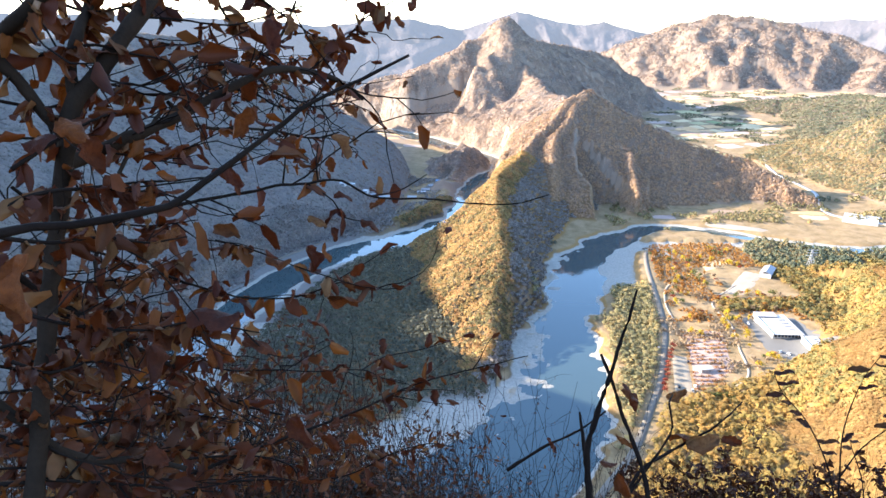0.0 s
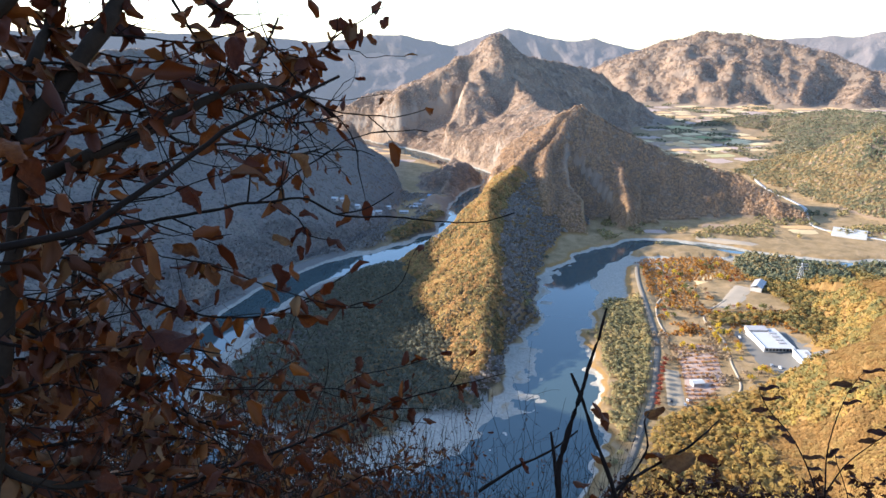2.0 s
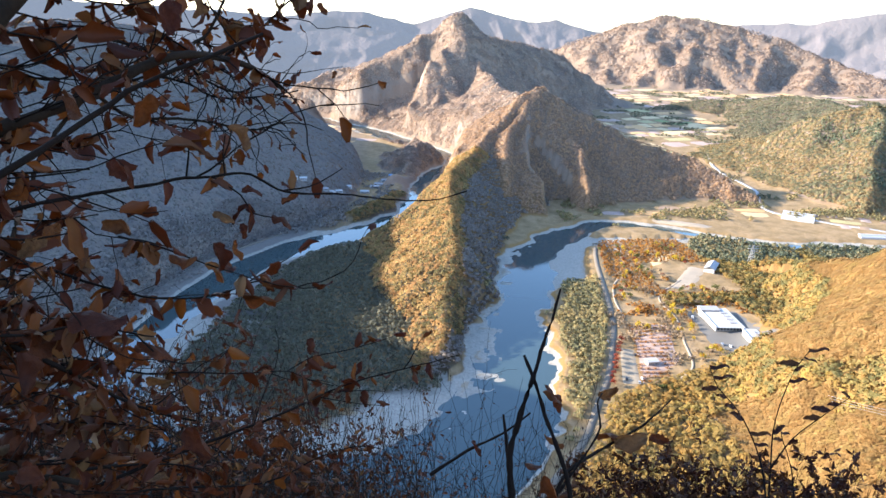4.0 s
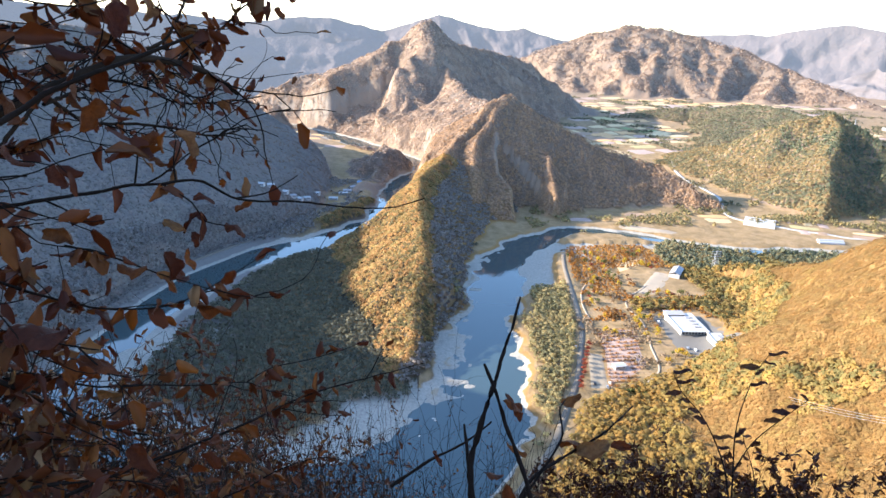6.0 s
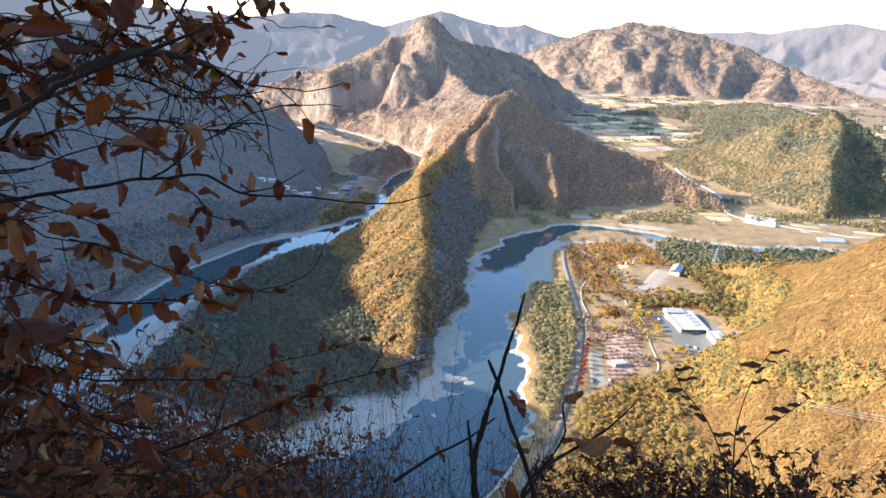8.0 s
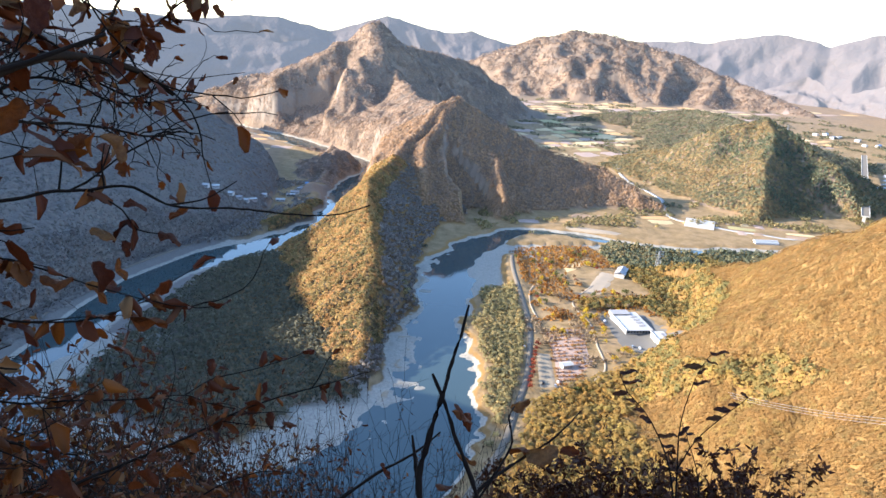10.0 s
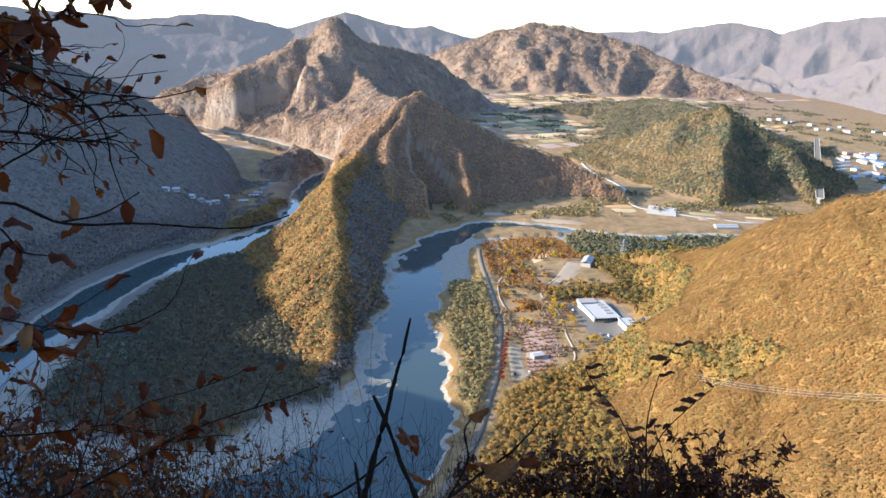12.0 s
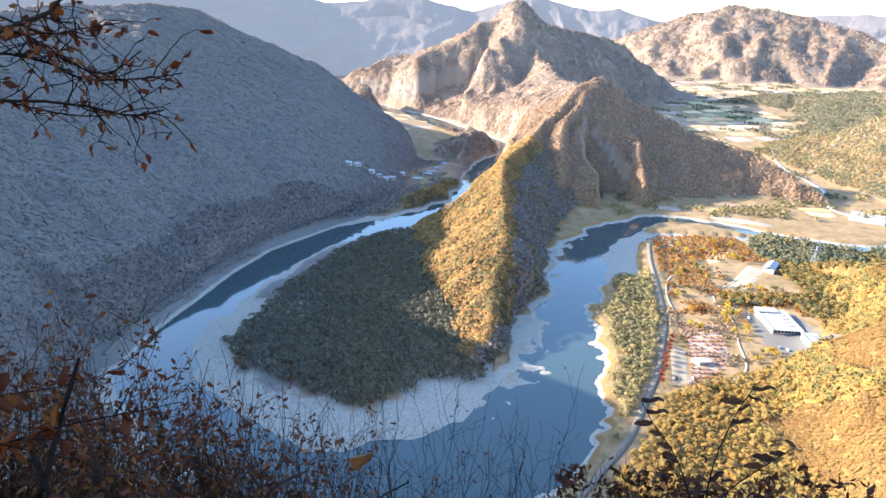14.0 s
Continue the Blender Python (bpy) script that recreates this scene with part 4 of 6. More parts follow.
strip("road", RIVER_ROAD, 5.2, M_ASPHALT, 0.3, "pale two-lane riverside road", "road", 5)
strip("road", WEST_LANE, 4.5, M_ASPHALT, 0.8, "shaded asphalt lane along the western bank", "road")
strip("road", [(642, 1344), (600, 1200), (592, 1045), (548, 935), (570, 890), (640, 835), (700, 812), (843, 850)], 6, M_CONCRETE, 0.5, "pale valley road between the fields", "road")
strip("road", [(1341, 1243), (1250, 1151), (1180, 1060), (1100, 985), (980, 900)], 8, M_CONCRETE, 0.6, "pale road through the small town", "road")
patch("car_park", [(168, 428), (185, 428), (201, 494), (187, 497)], M_LOT, 0.35, "sunlit paved car park beside the road", "car park")
patch("yard", [(262, 478), (322, 470), (326, 568), (268, 572)], M_YARD, 0.4, "grey asphalt yard round the white buildings", "yard")
patch("garden_ground", [(182, 424), (228, 455), (252, 540), (210, 548)], M_SOILS[4], 0.3, "pale sandy garden ground with planted rows", "garden")
patch("lawn", [(284, 684), (338, 712), (346, 748), (288, 714)], M_SOILS[0], 0.5, "dry grass clearing in the riverside park", "lawn")
patch("stone_yard", [(278, 618), (300, 612), (350, 676), (330, 690)], M_SAND, 0.35, "pale stony yard beside the grey-roofed house", "yard")
patch("sandbank", [(350, 868), (418, 832), (432, 842), (358, 884)], M_SAND, 1.6, "bright sandbank beside the river", "sandbank")
strip("path", [(186, 420), (232, 452), (246, 500), (258, 545), (262, 600), (300, 640)], 2.0, M_SAND, 0.35, "narrow pale garden path", "path", 5)
strip("path", [(210, 550), (216, 600), (236, 650), (280, 690)], 1.8, M_SAND, 0.35, "narrow pale park path", "path", 5)


def window_row(parent, x0, x1, y, z0, z1, n, facing):
    w = (x1 - x0) / n
    for i in range(n):
        d = 0.08 * facing
        fr = part("window", box(x0 + i * w + 0.25, y - 0.1, z0, x0 + (i + 1) * w - 0.25, y + 0.1, z1), M_STEEL, parent)
        part("pane", box(x0 + i * w + 0.4, y - 0.04 + d, z0 + 0.15, x0 + (i + 1) * w - 0.4, y + 0.04 + d, z1 - 0.15), M_PANE, fr)


def white_hall(x, y, turn, lx, ly, h, label, tower=True):
    """A flat-roofed white building: its length runs along local y, its glazed front is at local -y."""
    hall = tagged(new("building"), label, "building", "white park buildings")
    hall.location, hall.rotation_euler = (x, y, height(x, y) + 0.6), (0, 0, radians(turn))
    part("wall", box(-lx / 2, -ly / 2, -2, lx / 2, ly / 2, h, 0.08), M_WHITE, hall)
    part("roof", box(-lx / 2 - 0.8, -ly / 2 - 1.8, h, lx / 2 + 0.8, ly / 2 + 0.6, h + 0.5, 0.1), M_ROOF, hall, "white sheet-metal roof")
    part("parapet", box(-lx / 2 - 0.8, -ly / 2 - 1.8, h + 0.504, -lx / 2 - 0.2, ly / 2 + 0.6, h + 1.3, 0.05), M_WHITE, hall)
    for k in range(4):
        part("skylight", box(lx * 0.12, -ly * 0.32 + k * ly * 0.17, h + 0.504, lx * 0.36, -ly * 0.32 + k * ly * 0.17 + ly * 0.1, h + 1.0, 0.08), M_GREYROOF, hall)
    window_row(hall, -lx / 2 + 1, lx / 2 - 1, -ly / 2 - 0.05, 0.4, h - 0.35, max(4, int(lx / 3)), -1)
    if tower:
        part("tower", box(-lx / 2 - 0.4, ly / 2 - 7, -2, lx / 2 - 8, ly / 2 + 3, h + 1.4, 0.1), M_WHITE, hall, "taller white stair block")
        part("tower_roof", box(-lx / 2 - 0.8, ly / 2 - 7.4, h + 1.404, lx / 2 - 7.6, ly / 2 + 3.4, h + 1.8), M_GREYROOF, hall)
    return hall


white_hall(295, 537, -3, 25, 40, 3.4, "long white flat-roofed hall with a glazed front")
white_hall(305, 497, -6, 11, 21, 3.2, "smaller white flat-roofed building beside the yard", False)


def cottage(x, y, turn, lx, ly, h, rise, roof, label, group):
    c = tagged(new("house"), label, "house", group)
    c.location, c.rotation_euler = (x, y, height(x, y)), (0, 0, radians(turn))
    part("wall", box(-lx / 2, -ly / 2, -1.5, lx / 2, ly / 2, h, 0.05), M_WHITE, c)
    part("roof", gable(-lx / 2, -ly / 2, lx / 2, ly / 2, h, rise), roof, c)
    door = part("door", box(-0.5, -ly / 2 - 0.06, 0, 0.5, -ly / 2 + 0.05, 2.05), M_GREYROOF, c)
    window_row(c, -lx / 2 + 0.8, -1.2, -ly / 2 - 0.02, 1, 2.3, 2, -1)
    window_row(c, 1.2, lx / 2 - 0.8, -ly / 2 - 0.02, 1, 2.3, 2, -1)
    return c


cottage(204, 464, 8, 9, 6, 3.2, 0.9, M_ROOF, "small white garden pavilion among planted rows", "park houses")
cottage(348, 672, 55, 26, 11, 5, 2.6, M_GREYROOF, "long grey-roofed house in the riverside park", "park houses")
rs = random.Random(3)
for x, y in ((-140, 904), (-127, 911), (-110, 918), (-101, 926), (-92, 936), (-84, 951), (-71, 985), (-34, 1040), (-28, 1058), (-20, 1085), (-6, 1120), (-48, 1010)):
    cottage(x, y, rs.uniform(-30, 30), rs.uniform(9, 14), rs.uniform(6, 8), 3, 1.6, rs.choice([M_ROOF, M_GREYROOF, M_BLUEROOF, M_ROOF]), "small farmhouse in the shaded western hamlet", "hamlet houses")
for i in range(46):
    k = rs.random()
    x, y = (1095 + 250 * k + rs.uniform(-20, 75), 985 + 330 * k + rs.uniform(-60, 45)) if i < 34 else (1500 + rs.uniform(0, 300), 1560 + rs.uniform(0, 380))
    cottage(x, y, rs.choice([20, 25, 110, 35]), rs.uniform(12, 30), rs.uniform(9, 15), rs.uniform(3.5, 7), rs.uniform(0.8, 2.4), rs.choice([M_ROOF, M_ROOF, M_GREYROOF, M_BLUEROOF, M_REDROOF]), "town building with a low metal roof", "town buildings")


def greenhouse(x, y, turn, lx, ly, label="long white plastic greenhouse among fields"):
    g = tagged(new("greenhouse"), label, "greenhouse", "greenhouses")
    g.location, g.rotation_euler = (x, y, height(x, y)), (0, 0, radians(turn))
    bm = bmesh.new()
    rows = []
    for xx in np.linspace(-lx / 2, lx / 2, 9):
        rows.append([bm.verts.new((xx, ly / 2 * math.cos(a), 0.6 + 2.8 * math.sin(a))) for a in np.linspace(0, math.pi, 9)])
    for r0_, r1_ in zip(rows, rows[1:]):
        for j in range(8):
            bm.faces.new((r0_[j], r0_[j + 1], r1_[j + 1], r1_[j]))
    bm.faces.new(rows[0])
    bm.faces.new(rows[-1][::-1])
    part("cover", bm, M_FILM, g)
    for s in (-1, 1):
        part("sill", box(-lx / 2, s * ly / 2 - 0.15, -0.8, lx / 2, s * ly / 2 + 0.15, 0.6), M_CONCRETE, g)
    return g


for i in range(4):
    greenhouse(566 + 6 * i, 872 + 9 * i, -35, 42, 7.5)
for i in range(2):
    greenhouse(622 + 5 * i, 792 + 9 * i, -8, 34, 7.5)
for x, y in ((1150, 1150), (1190, 1180), (1230, 1220)):
    greenhouse(x, y, 10, 50, 9)


def bridge():
    b = tagged(new("viaduct"), "straight concrete road viaduct crossing the side valley", "bridge")
    p, q = Vector((846, 868, 25)), Vector((1370, 1458, 25))
    L = (q - p).length
    b.location, b.rotation_euler = p, (0, 0, math.atan2(q.y - p.y, q.x - p.x))
    part("deck", box(0, -6, -1.6, L, 6, 0), M_CONCRETE, b)
    part("carriageway", box(0, -5, 0.004, L, 5, 0.08), M_ASPHALT, b)
    for s in (-1, 1):
        part("parapet", box(0, s * 5.8 - 0.2, 0.004, L, s * 5.8 + 0.2, 1.1), M_CONCRETE, b)
    for k in range(9):
        xx = 30 + k * (L - 60) / 8
        w = b.matrix_basis @ Vector((xx, 0, 0))
        part("pier", box(xx - 1.3, -2.5, height(w.x, w.y) - 27, xx + 1.3, 2.5, -1.604, 0.2), M_CONCRETE, b)


bridge()


def pylon(x, y, h):
    t = tagged(new("pylon"), "grey steel lattice power pylon", "pylon", "power pylons")
    t.location = (x, y, height(x, y))
    for sx in (-1, 1):
        for sy in (-1, 1):
            one = Tubes()
            one.add([(sx * 3.4, sy * 3.4, -1), (sx * 1.6, sy * 1.6, h * 0.55), (sx * 0.6, sy * 0.6, h)], 0.35, 0.2, 4)
            one.mesh("leg", M_STEEL, t)
    for k in range(9):
        z0, z1 = h * k / 9, h * (k + 1) / 9
        w0, w1 = 3.4 - 2.8 * k / 9, 3.4 - 2.8 * (k + 1) / 9
        one = Tubes()
        for s in (-1, 1):
            one.add([(-w0, s * w0, z0), (w1, s * w1, z1)], 0.13, 0.13, 4)
            one.add([(s * w0, w0, z0), (s * w1, -w1, z1)], 0.13, 0.13, 4)
        one.mesh("brace", M_STEEL, t)
    for k in (0.7, 0.82, 0.94):
        part("crossarm", box(-6, -0.25, h * k, 6, 0.25, h * k + 0.5), M_STEEL, t)


pylon(1329, 1705, 46)
pylon(400, 685, 24)


# fields: long lots in the plain, turned with the valley
def lots(x0, y0, turn, nx, ny, w, h, seed):
    rng = random.Random(seed)
    ca, sa = math.cos(radians(turn)), math.sin(radians(turn))
    y = 0.0
    for j in range(ny):
        hh, x = h * rng.uniform(0.6, 1.4), rng.uniform(-0.5, 0) * w
        for i in range(nx):
            ww = w * rng.uniform(0.5, 1.5)
            g = 2.2
            quad = [(x + g, y + g), (x + ww - g, y + g + rng.uniform(-6, 6)), (x + ww - g, y + hh - g), (x + g, y + hh - g + rng.uniform(-6, 6))]
            world_q = [(x0 + ca * a - sa * b, y0 + sa * a + ca * b) for a, b in quad]
            hit = land(np.array([p[0] for p in world_q]), np.array([p[1] for p in world_q]))[1]
            if (hit == -1).all() and rng.random() < 0.9:
                patch("field", world_q, M_SOILS[rng.choices(range(6), (5, 4, 3, 1, 5, 0.5))[0]], 0.7, "harvested farm field on the valley plain", "field", 5)
            x += ww
        y += hh


lots(560, 1850, 18, 11, 9, 95, 75, 1)
lots(560, 1330, 10, 7, 7, 70, 60, 2)
lots(600, 1560, 22, 7, 5, 66, 48, 9)
lots(1150, 2250, 12, 9, 9, 120, 70, 3)
lots(310, 895, -3, 6, 2, 48, 34, 4)
lots(560, 850, -20, 5, 3, 40, 26, 5)
lots(1200, 1500, 30, 6, 6, 60, 50, 6)
lots(-160, 1080, 0, 3, 3, 45, 40, 7)
lots(-330, 1480, -8, 6, 7, 60, 45, 8)


# ---- trees that stand alone ----
M_CROWNS = {n: woods(n + "_crown", s, 3, 20) for n, s in (
    ("golden", [(0.2, (0.36, 0.22, 0.03)), (0.5, (0.48, 0.34, 0.03)), (0.8, (0.55, 0.42, 0.04))]),
    ("rust", [(0.2, (0.2, 0.09, 0.03)), (0.5, (0.34, 0.15, 0.035)), (0.8, (0.4, 0.21, 0.05))]),
    ("red", [(0.2, (0.16, 0.035, 0.025)), (0.5, (0.27, 0.06, 0.035)), (0.8, (0.3, 0.09, 0.04))]),
    ("green", [(0.2, (0.06, 0.075, 0.025)), (0.5, (0.12, 0.125, 0.04)), (0.8, (0.2, 0.18, 0.06))]),
    ("bare", [(0.2, (0.2, 0.15, 0.1)), (0.5, (0.3, 0.22, 0.14)), (0.8, (0.36, 0.26, 0.15))]))}


def park_tree(kind, h, spread, label, seed):
    rng = np.random.default_rng(seed)
    t = tagged(new("tree"), label, "tree", "park trees")
    one = Tubes()
    lean = rng.normal(size=2) * 0.2
    one.add(bend([(0, 0, -0.6), (lean[0] * 0.4, lean[1] * 0.4, h * 0.35), (lean[0], lean[1], h * 0.85)], 0.6), h * 0.028, h * 0.006, 7, 0.1)
    one.mesh("trunk", M_BARK, t)
    for k in range(6):
        a, z0 = k * 2.4 + rng.uniform(0, 0.8), h * rng.uniform(0.25, 0.6)
        limb = Tubes()
        limb.add(bend([(lean[0] * 0.5, lean[1] * 0.5, z0), (math.cos(a) * spread * 0.45, math.sin(a) * spread * 0.45, z0 + h * 0.14), (math.cos(a) * spread * 0.8, math.sin(a) * spread * 0.8, z0 + h * 0.3)], 0.6), h * 0.012, h * 0.003, 5)
        limb.mesh("limb", M_BARK, t)
    n = 190
    lobes = rng.normal(size=(7, 3)) * np.array([spread * 0.42, spread * 0.42, h * 0.13]) + np.array([0, 0, h * 0.62])
    c = lobes[rng.integers(0, 7, n)] + rng.normal(size=(n, 3)) * np.array([spread * 0.3, spread * 0.3, h * 0.1])
    a = rng.normal(size=(n, 3, 3))
    a /= np.linalg.norm(a, axis=2, keepdims=True)
    p = (c[:, None] + a * rng.uniform(0.5, 1.1, (n, 1, 1)) * spread * 0.32).reshape(-1, 3)
    cr = soup("crown", p, np.arange(len(p)).reshape(-1, 3), M_CROWNS[kind])
    cr.parent = t
    return t


KINDS = [park_tree("golden", 8, 3.0, "bright yellow ginkgo tree in autumn leaf", 1), park_tree("rust", 7, 3.2, "rust-brown broadleaf tree in autumn leaf", 2), park_tree("red", 5, 2.4, "small dark red maple tree by the car park", 3),
         park_tree("green", 8, 3.4, "dull green broadleaf tree on dry grass", 4), park_tree("bare", 7, 3.0, "half-bare straw-coloured tree on dry grass", 5)]


def plant(k, x, y, s):
    KINDS[k].scale = (s, s, s)
    c = copy_thing(KINDS[k], pose(x, y, height(x, y), 0, 0, rs.uniform(0, 360)))
    KINDS[k].scale = (1, 1, 1)
    return c


for i in range(11):
    plant(2, 162 + i * 2.9 + rs.uniform(-1, 1), 432 + i * 7.0, rs.uniform(0.8, 1.15))
for i in range(9):
    plant(3, 196 + i * 1.6, 424 - i * 0.5 + rs.uniform(-2, 2), rs.uniform(0.5, 0.8))
for i in range(260):
    x, y = rs.uniform(215, 345), rs.uniform(556, 770)
    if x > 218 + (y - 556) * 0.12 and not (288 < x < 345 and 622 < y < 688):
        plant(rs.choice([1, 1, 4, 4, 4, 0, 3, 2]), x, y, rs.uniform(0.45, 0.95))
for x, y, s in ((216, 530, 0.9), (222, 524, 0.8), (258, 556, 0.8), (262, 480, 1.0), (266, 476, 0.9), (318, 704, 0.9), (322, 708, 0.8), (328, 702, 0.8), (262, 566, 1.1), (248, 468, 0.8), (296, 728, 0.9)):
    plant(0, x, y, s)
for i in range(26):
    plant(rs.choice([1, 3, 4, 0]), rs.uniform(248, 268), rs.uniform(470, 560), rs.uniform(0.5, 0.9))
for o in KINDS:
    o.location = (rs.uniform(225, 330), rs.uniform(600, 612), 0)
    o.location.z = height(o.location.x, o.location.y)


def row_bush():
    b = tagged(new("bush"), "clipped reddish bush in a garden row", "bush", "garden rows")
    rng = np.random.default_rng(5)
    n = 60
    c = rng.normal(size=(n, 3)) * np.array([1.7, 0.7, 0.45]) + np.array([0, 0, 0.8])
    a = rng.normal(size=(n, 3, 3))
    a /= np.linalg.norm(a, axis=2, keepdims=True)
    p = (c[:, None] + a * rng.uniform(0.4, 0.9, (n, 1, 1))).reshape(-1, 3)
    f_ = soup("foliage", p, np.arange(len(p)).reshape(-1, 3), M_CROWNS["rust"])
    f_.parent = b
    one = Tubes()
    one.add([(0, 0, -0.4), (0.05, 0, 0.5), (0.1, 0.05, 1.2)], 0.09, 0.03, 5)
    one.mesh("trunk", M_BARK, b)
    return b


bush = row_bush()
bush.location = (206, 448, height(206, 448))
for j in range(17):
    y = 430 + j * 6.4
    lo, hi = 186 + max(0, y - 425) * 0.235, 214 + (y - 440) * 0.36
    x = lo
    while x < min(hi, 250):
        if rs.random() < 0.8 and not (196 < x < 212 and 456 < y < 472):
            copy_thing(bush, pose(x, y + rs.uniform(-0.6, 0.6), height(x, y) + 0.4, 0, 0, rs.uniform(-12, 12)))
        x += rs.uniform(4.0, 6.0)


def car(x, y, turn, paint, label):
    c = tagged(new("car"), label, "car", "parked cars")
    c.location, c.rotation_euler = (x, y, height(x, y) + 0.45), (0, 0, radians(turn))
    part("body", box(-2.2, -0.88, 0.3, 2.2, 0.88, 0.95, 0.18), paint, c)
    part("cabin", box(-1.3, -0.78, 0.95, 1.0, 0.78, 1.5, 0.22), M_PANE, c)
    part("roof", box(-1.0, -0.68, 1.5, 0.7, 0.68, 1.56, 0.03), paint, c)
    for sx in (-1.35, 1.35):
        for sy in (-0.8, 0.8):
            bm = bmesh.new()
            bmesh.ops.create_cone(bm, cap_ends=True, segments=12, radius1=0.33, radius2=0.33, depth=0.22, matrix=Matrix.Translation((sx, sy, 0.33)) @ Matrix.Rotation(math.pi / 2, 4, "X"))
            part("wheel", bm, M_TYRE, c)


M_TYRE = plain("black_tyre", (0.02, 0.02, 0.02), 0.85, 1, 0.1)
PAINTS = [(plain("white_paint", (0.75, 0.75, 0.75), 0.3, 2, 0.05), "white parked car"), (plain("black_paint", (0.02, 0.02, 0.025), 0.3, 2, 0.1), "black parked car"), (plain("silver_paint", (0.45, 0.46, 0.48), 0.3, 2, 0.05, 0.6), "silver parked car")]
for x, y, t, k in ((196, 478, 75, 1), (188, 440, 75, 0), (184, 434, 75, 2), (176, 440, 75, 1), (179, 500, 75, 2), (194, 553, 78, 1), (281, 488, 80, 0), (276, 492, 80, 2), (274, 548, 80, 0)):
    car(x, y, t, PAINTS[k][0], PAINTS[k][1] + " on the sunlit paving")

forest("forest", lambda x, y, z, h, o: (o > 13) & (near_line(x, y, [(*q, 0) for q in RIVER_ROAD])[2] > 0) & (near_line(x, y, [(*q, 0) for q in RIVER_ROAD])[0] > 6), (90, 330, 215, 650), 4.2, 5.5, 2.8, 26, 1.25, M_BANK,
       "straw-green willow scrub between road and river", 31, False, 0.5, 0.5)
forest("forest", lambda x, y, z, h, o: (h != H["knoll"]) & (o > 10) & ((np.hypot((x - 418) / 62, (y - 740) / 62) < 1) | (np.hypot((x - 560) / 70, (y - 730) / 50) < 1)), (340, 670, 650, 815), 4.8, 9, 3.2, 26, 1.5, M_PINE,
       "dense dark pine grove on the valley floor", 32)
forest("forest", lambda x, y, z, h, o: (h == -1) & (o > 12) & (x > 262) & ~((x < 330) & (y < 576) & (y > 466)) & ~((x < 352) & (y > 600)) & (patchy(x, y, 66) > -0.35), (255, 400, 560, 740), 4.6, 6.0, 3.0, 24, 1.35, M_FOOT,
       "mixed yellow and green wood round the park buildings", 33, False, 0.5, 0.4)
forest("forest", lambda x, y, z, h, o: (h == -1) & (o > 10) & (y > 838) & (patchy(x, y, 23) > 0.1), (230, 838, 900, 1010), 5.5, 6, 2.8, 14, 1.3, M_BANK,
       "straw-coloured trees in lines along the far bank", 34)
forest("forest", lambda x, y, z, h, o: (h == -1) & (o > 10) & (patchy(x, y, 44) > 0.5), (500, 980, 1900, 2700), 9, 6, 4, 9, 2.2, M_LOW,
       "scattered copses between the valley fields", 35)
forest("forest", lambda x, y, z, h, o: (h == -1) & (o > 14) & (near_line(x, y, [(*q, 0) for q in RIVER_ROAD])[2] < 0) & (near_line(x, y, [(*q, 0) for q in RIVER_ROAD])[0] > 9) & (y < 415 + (x - 160) * 0.45), (100, 290, 300, 470), 4.4, 6.5, 3.0, 26, 1.35, M_GOLD,
       "golden and orange trees beside the lower road", 36, False, 0.5, 1.2)
forest("forest", lambda x, y, z, h, o: (h == -1) & (o > 12) & (near_line(x, y, [(*q, 0) for q in RIVER_ROAD])[2] < 0) & (near_line(x, y, [(*q, 0) for q in RIVER_ROAD])[0] > 7) & (y > 550) & (patchy(x, y, 52) > -0.5) & ~((x > 272) & (y > 608) & (y < 700)), (200, 548, 360, 790), 4.0, 2.4, 1.5, 16, 0.8, M_CROWNS["rust"],
       "low brown shrubs and dry grass in the park", 37)
forest("forest", lambda x, y, z, h, o: (h == -1) & (o > 12) & (x > 186) & (x < 250) & (y > 425) & (y < 560) & (patchy(x * 2, y * 2, 53) > 0.35), (186, 425, 262, 560), 3.6, 3.0, 1.6, 16, 0.8, M_CROWNS["bare"],
       "low straw-coloured shrubs between the garden rows", 38)


WIRE_ENDS = [(265.3, 388.2, 28.6), (273.3, 185.3, 119.9)]


def power_line():
    ln = tagged(new("power_line"), "three thin pale power wires across the orange hillside", "power line")
    a, b = Vector(WIRE_ENDS[0]), Vector(WIRE_ENDS[1])
    ln.location = a
    for k in range(3):
        w = Tubes()
        w.add([tuple((b - a) * t + Vector((0, 0, -7 * 4 * t * (1 - t) + k * 1.6))) for t in np.linspace(0, 1, 25)], 0.07, 0.07, 4)
        w.mesh("wire", M_STEEL, ln)
    for name, foot in (("pole", a), ("pole", b)):
        g_ = height(foot.x, foot.y) - 1
        t = Tubes()
        t.add([tuple(foot - a + Vector((0, 0, g_ - foot.z))), tuple(foot - a + Vector((0, 0, 4)))], 0.25, 0.16, 8)
        t.mesh(name, M_CONCRETE, ln)


power_line()


# ---- the lookout ----
# branches of the beech: radius at the foot and the end, how many twigs and how many leaves a metre, and the line
BEECH = []
BEECH += [(0.014, 0.012, 3, 4, [(-0.595, 0.802, 259.334), (-0.598, 0.905, 259.537), (-0.579, 0.943, 259.685), (-0.552, 0.949, 259.779), (-0.534, 0.949, 259.844), (-0.519, 0.964, 259.898), (-0.490, 0.983, 259.935), (-0.467, 1.018, 259.981), (-0.439, 1.062, 260.036), (-0.429, 1.116, 260.095), (-0.416, 1.213, 260.213)]), (0.009, 0.006, 6, 6, [(-0.519, 0.964, 259.898), (-0.531, 0.984, 259.935), (-0.532, 1.019, 259.988), (-0.532, 1.075, 260.036), (-0.514, 1.081, 260.084), (-0.524, 1.177, 260.174)])]
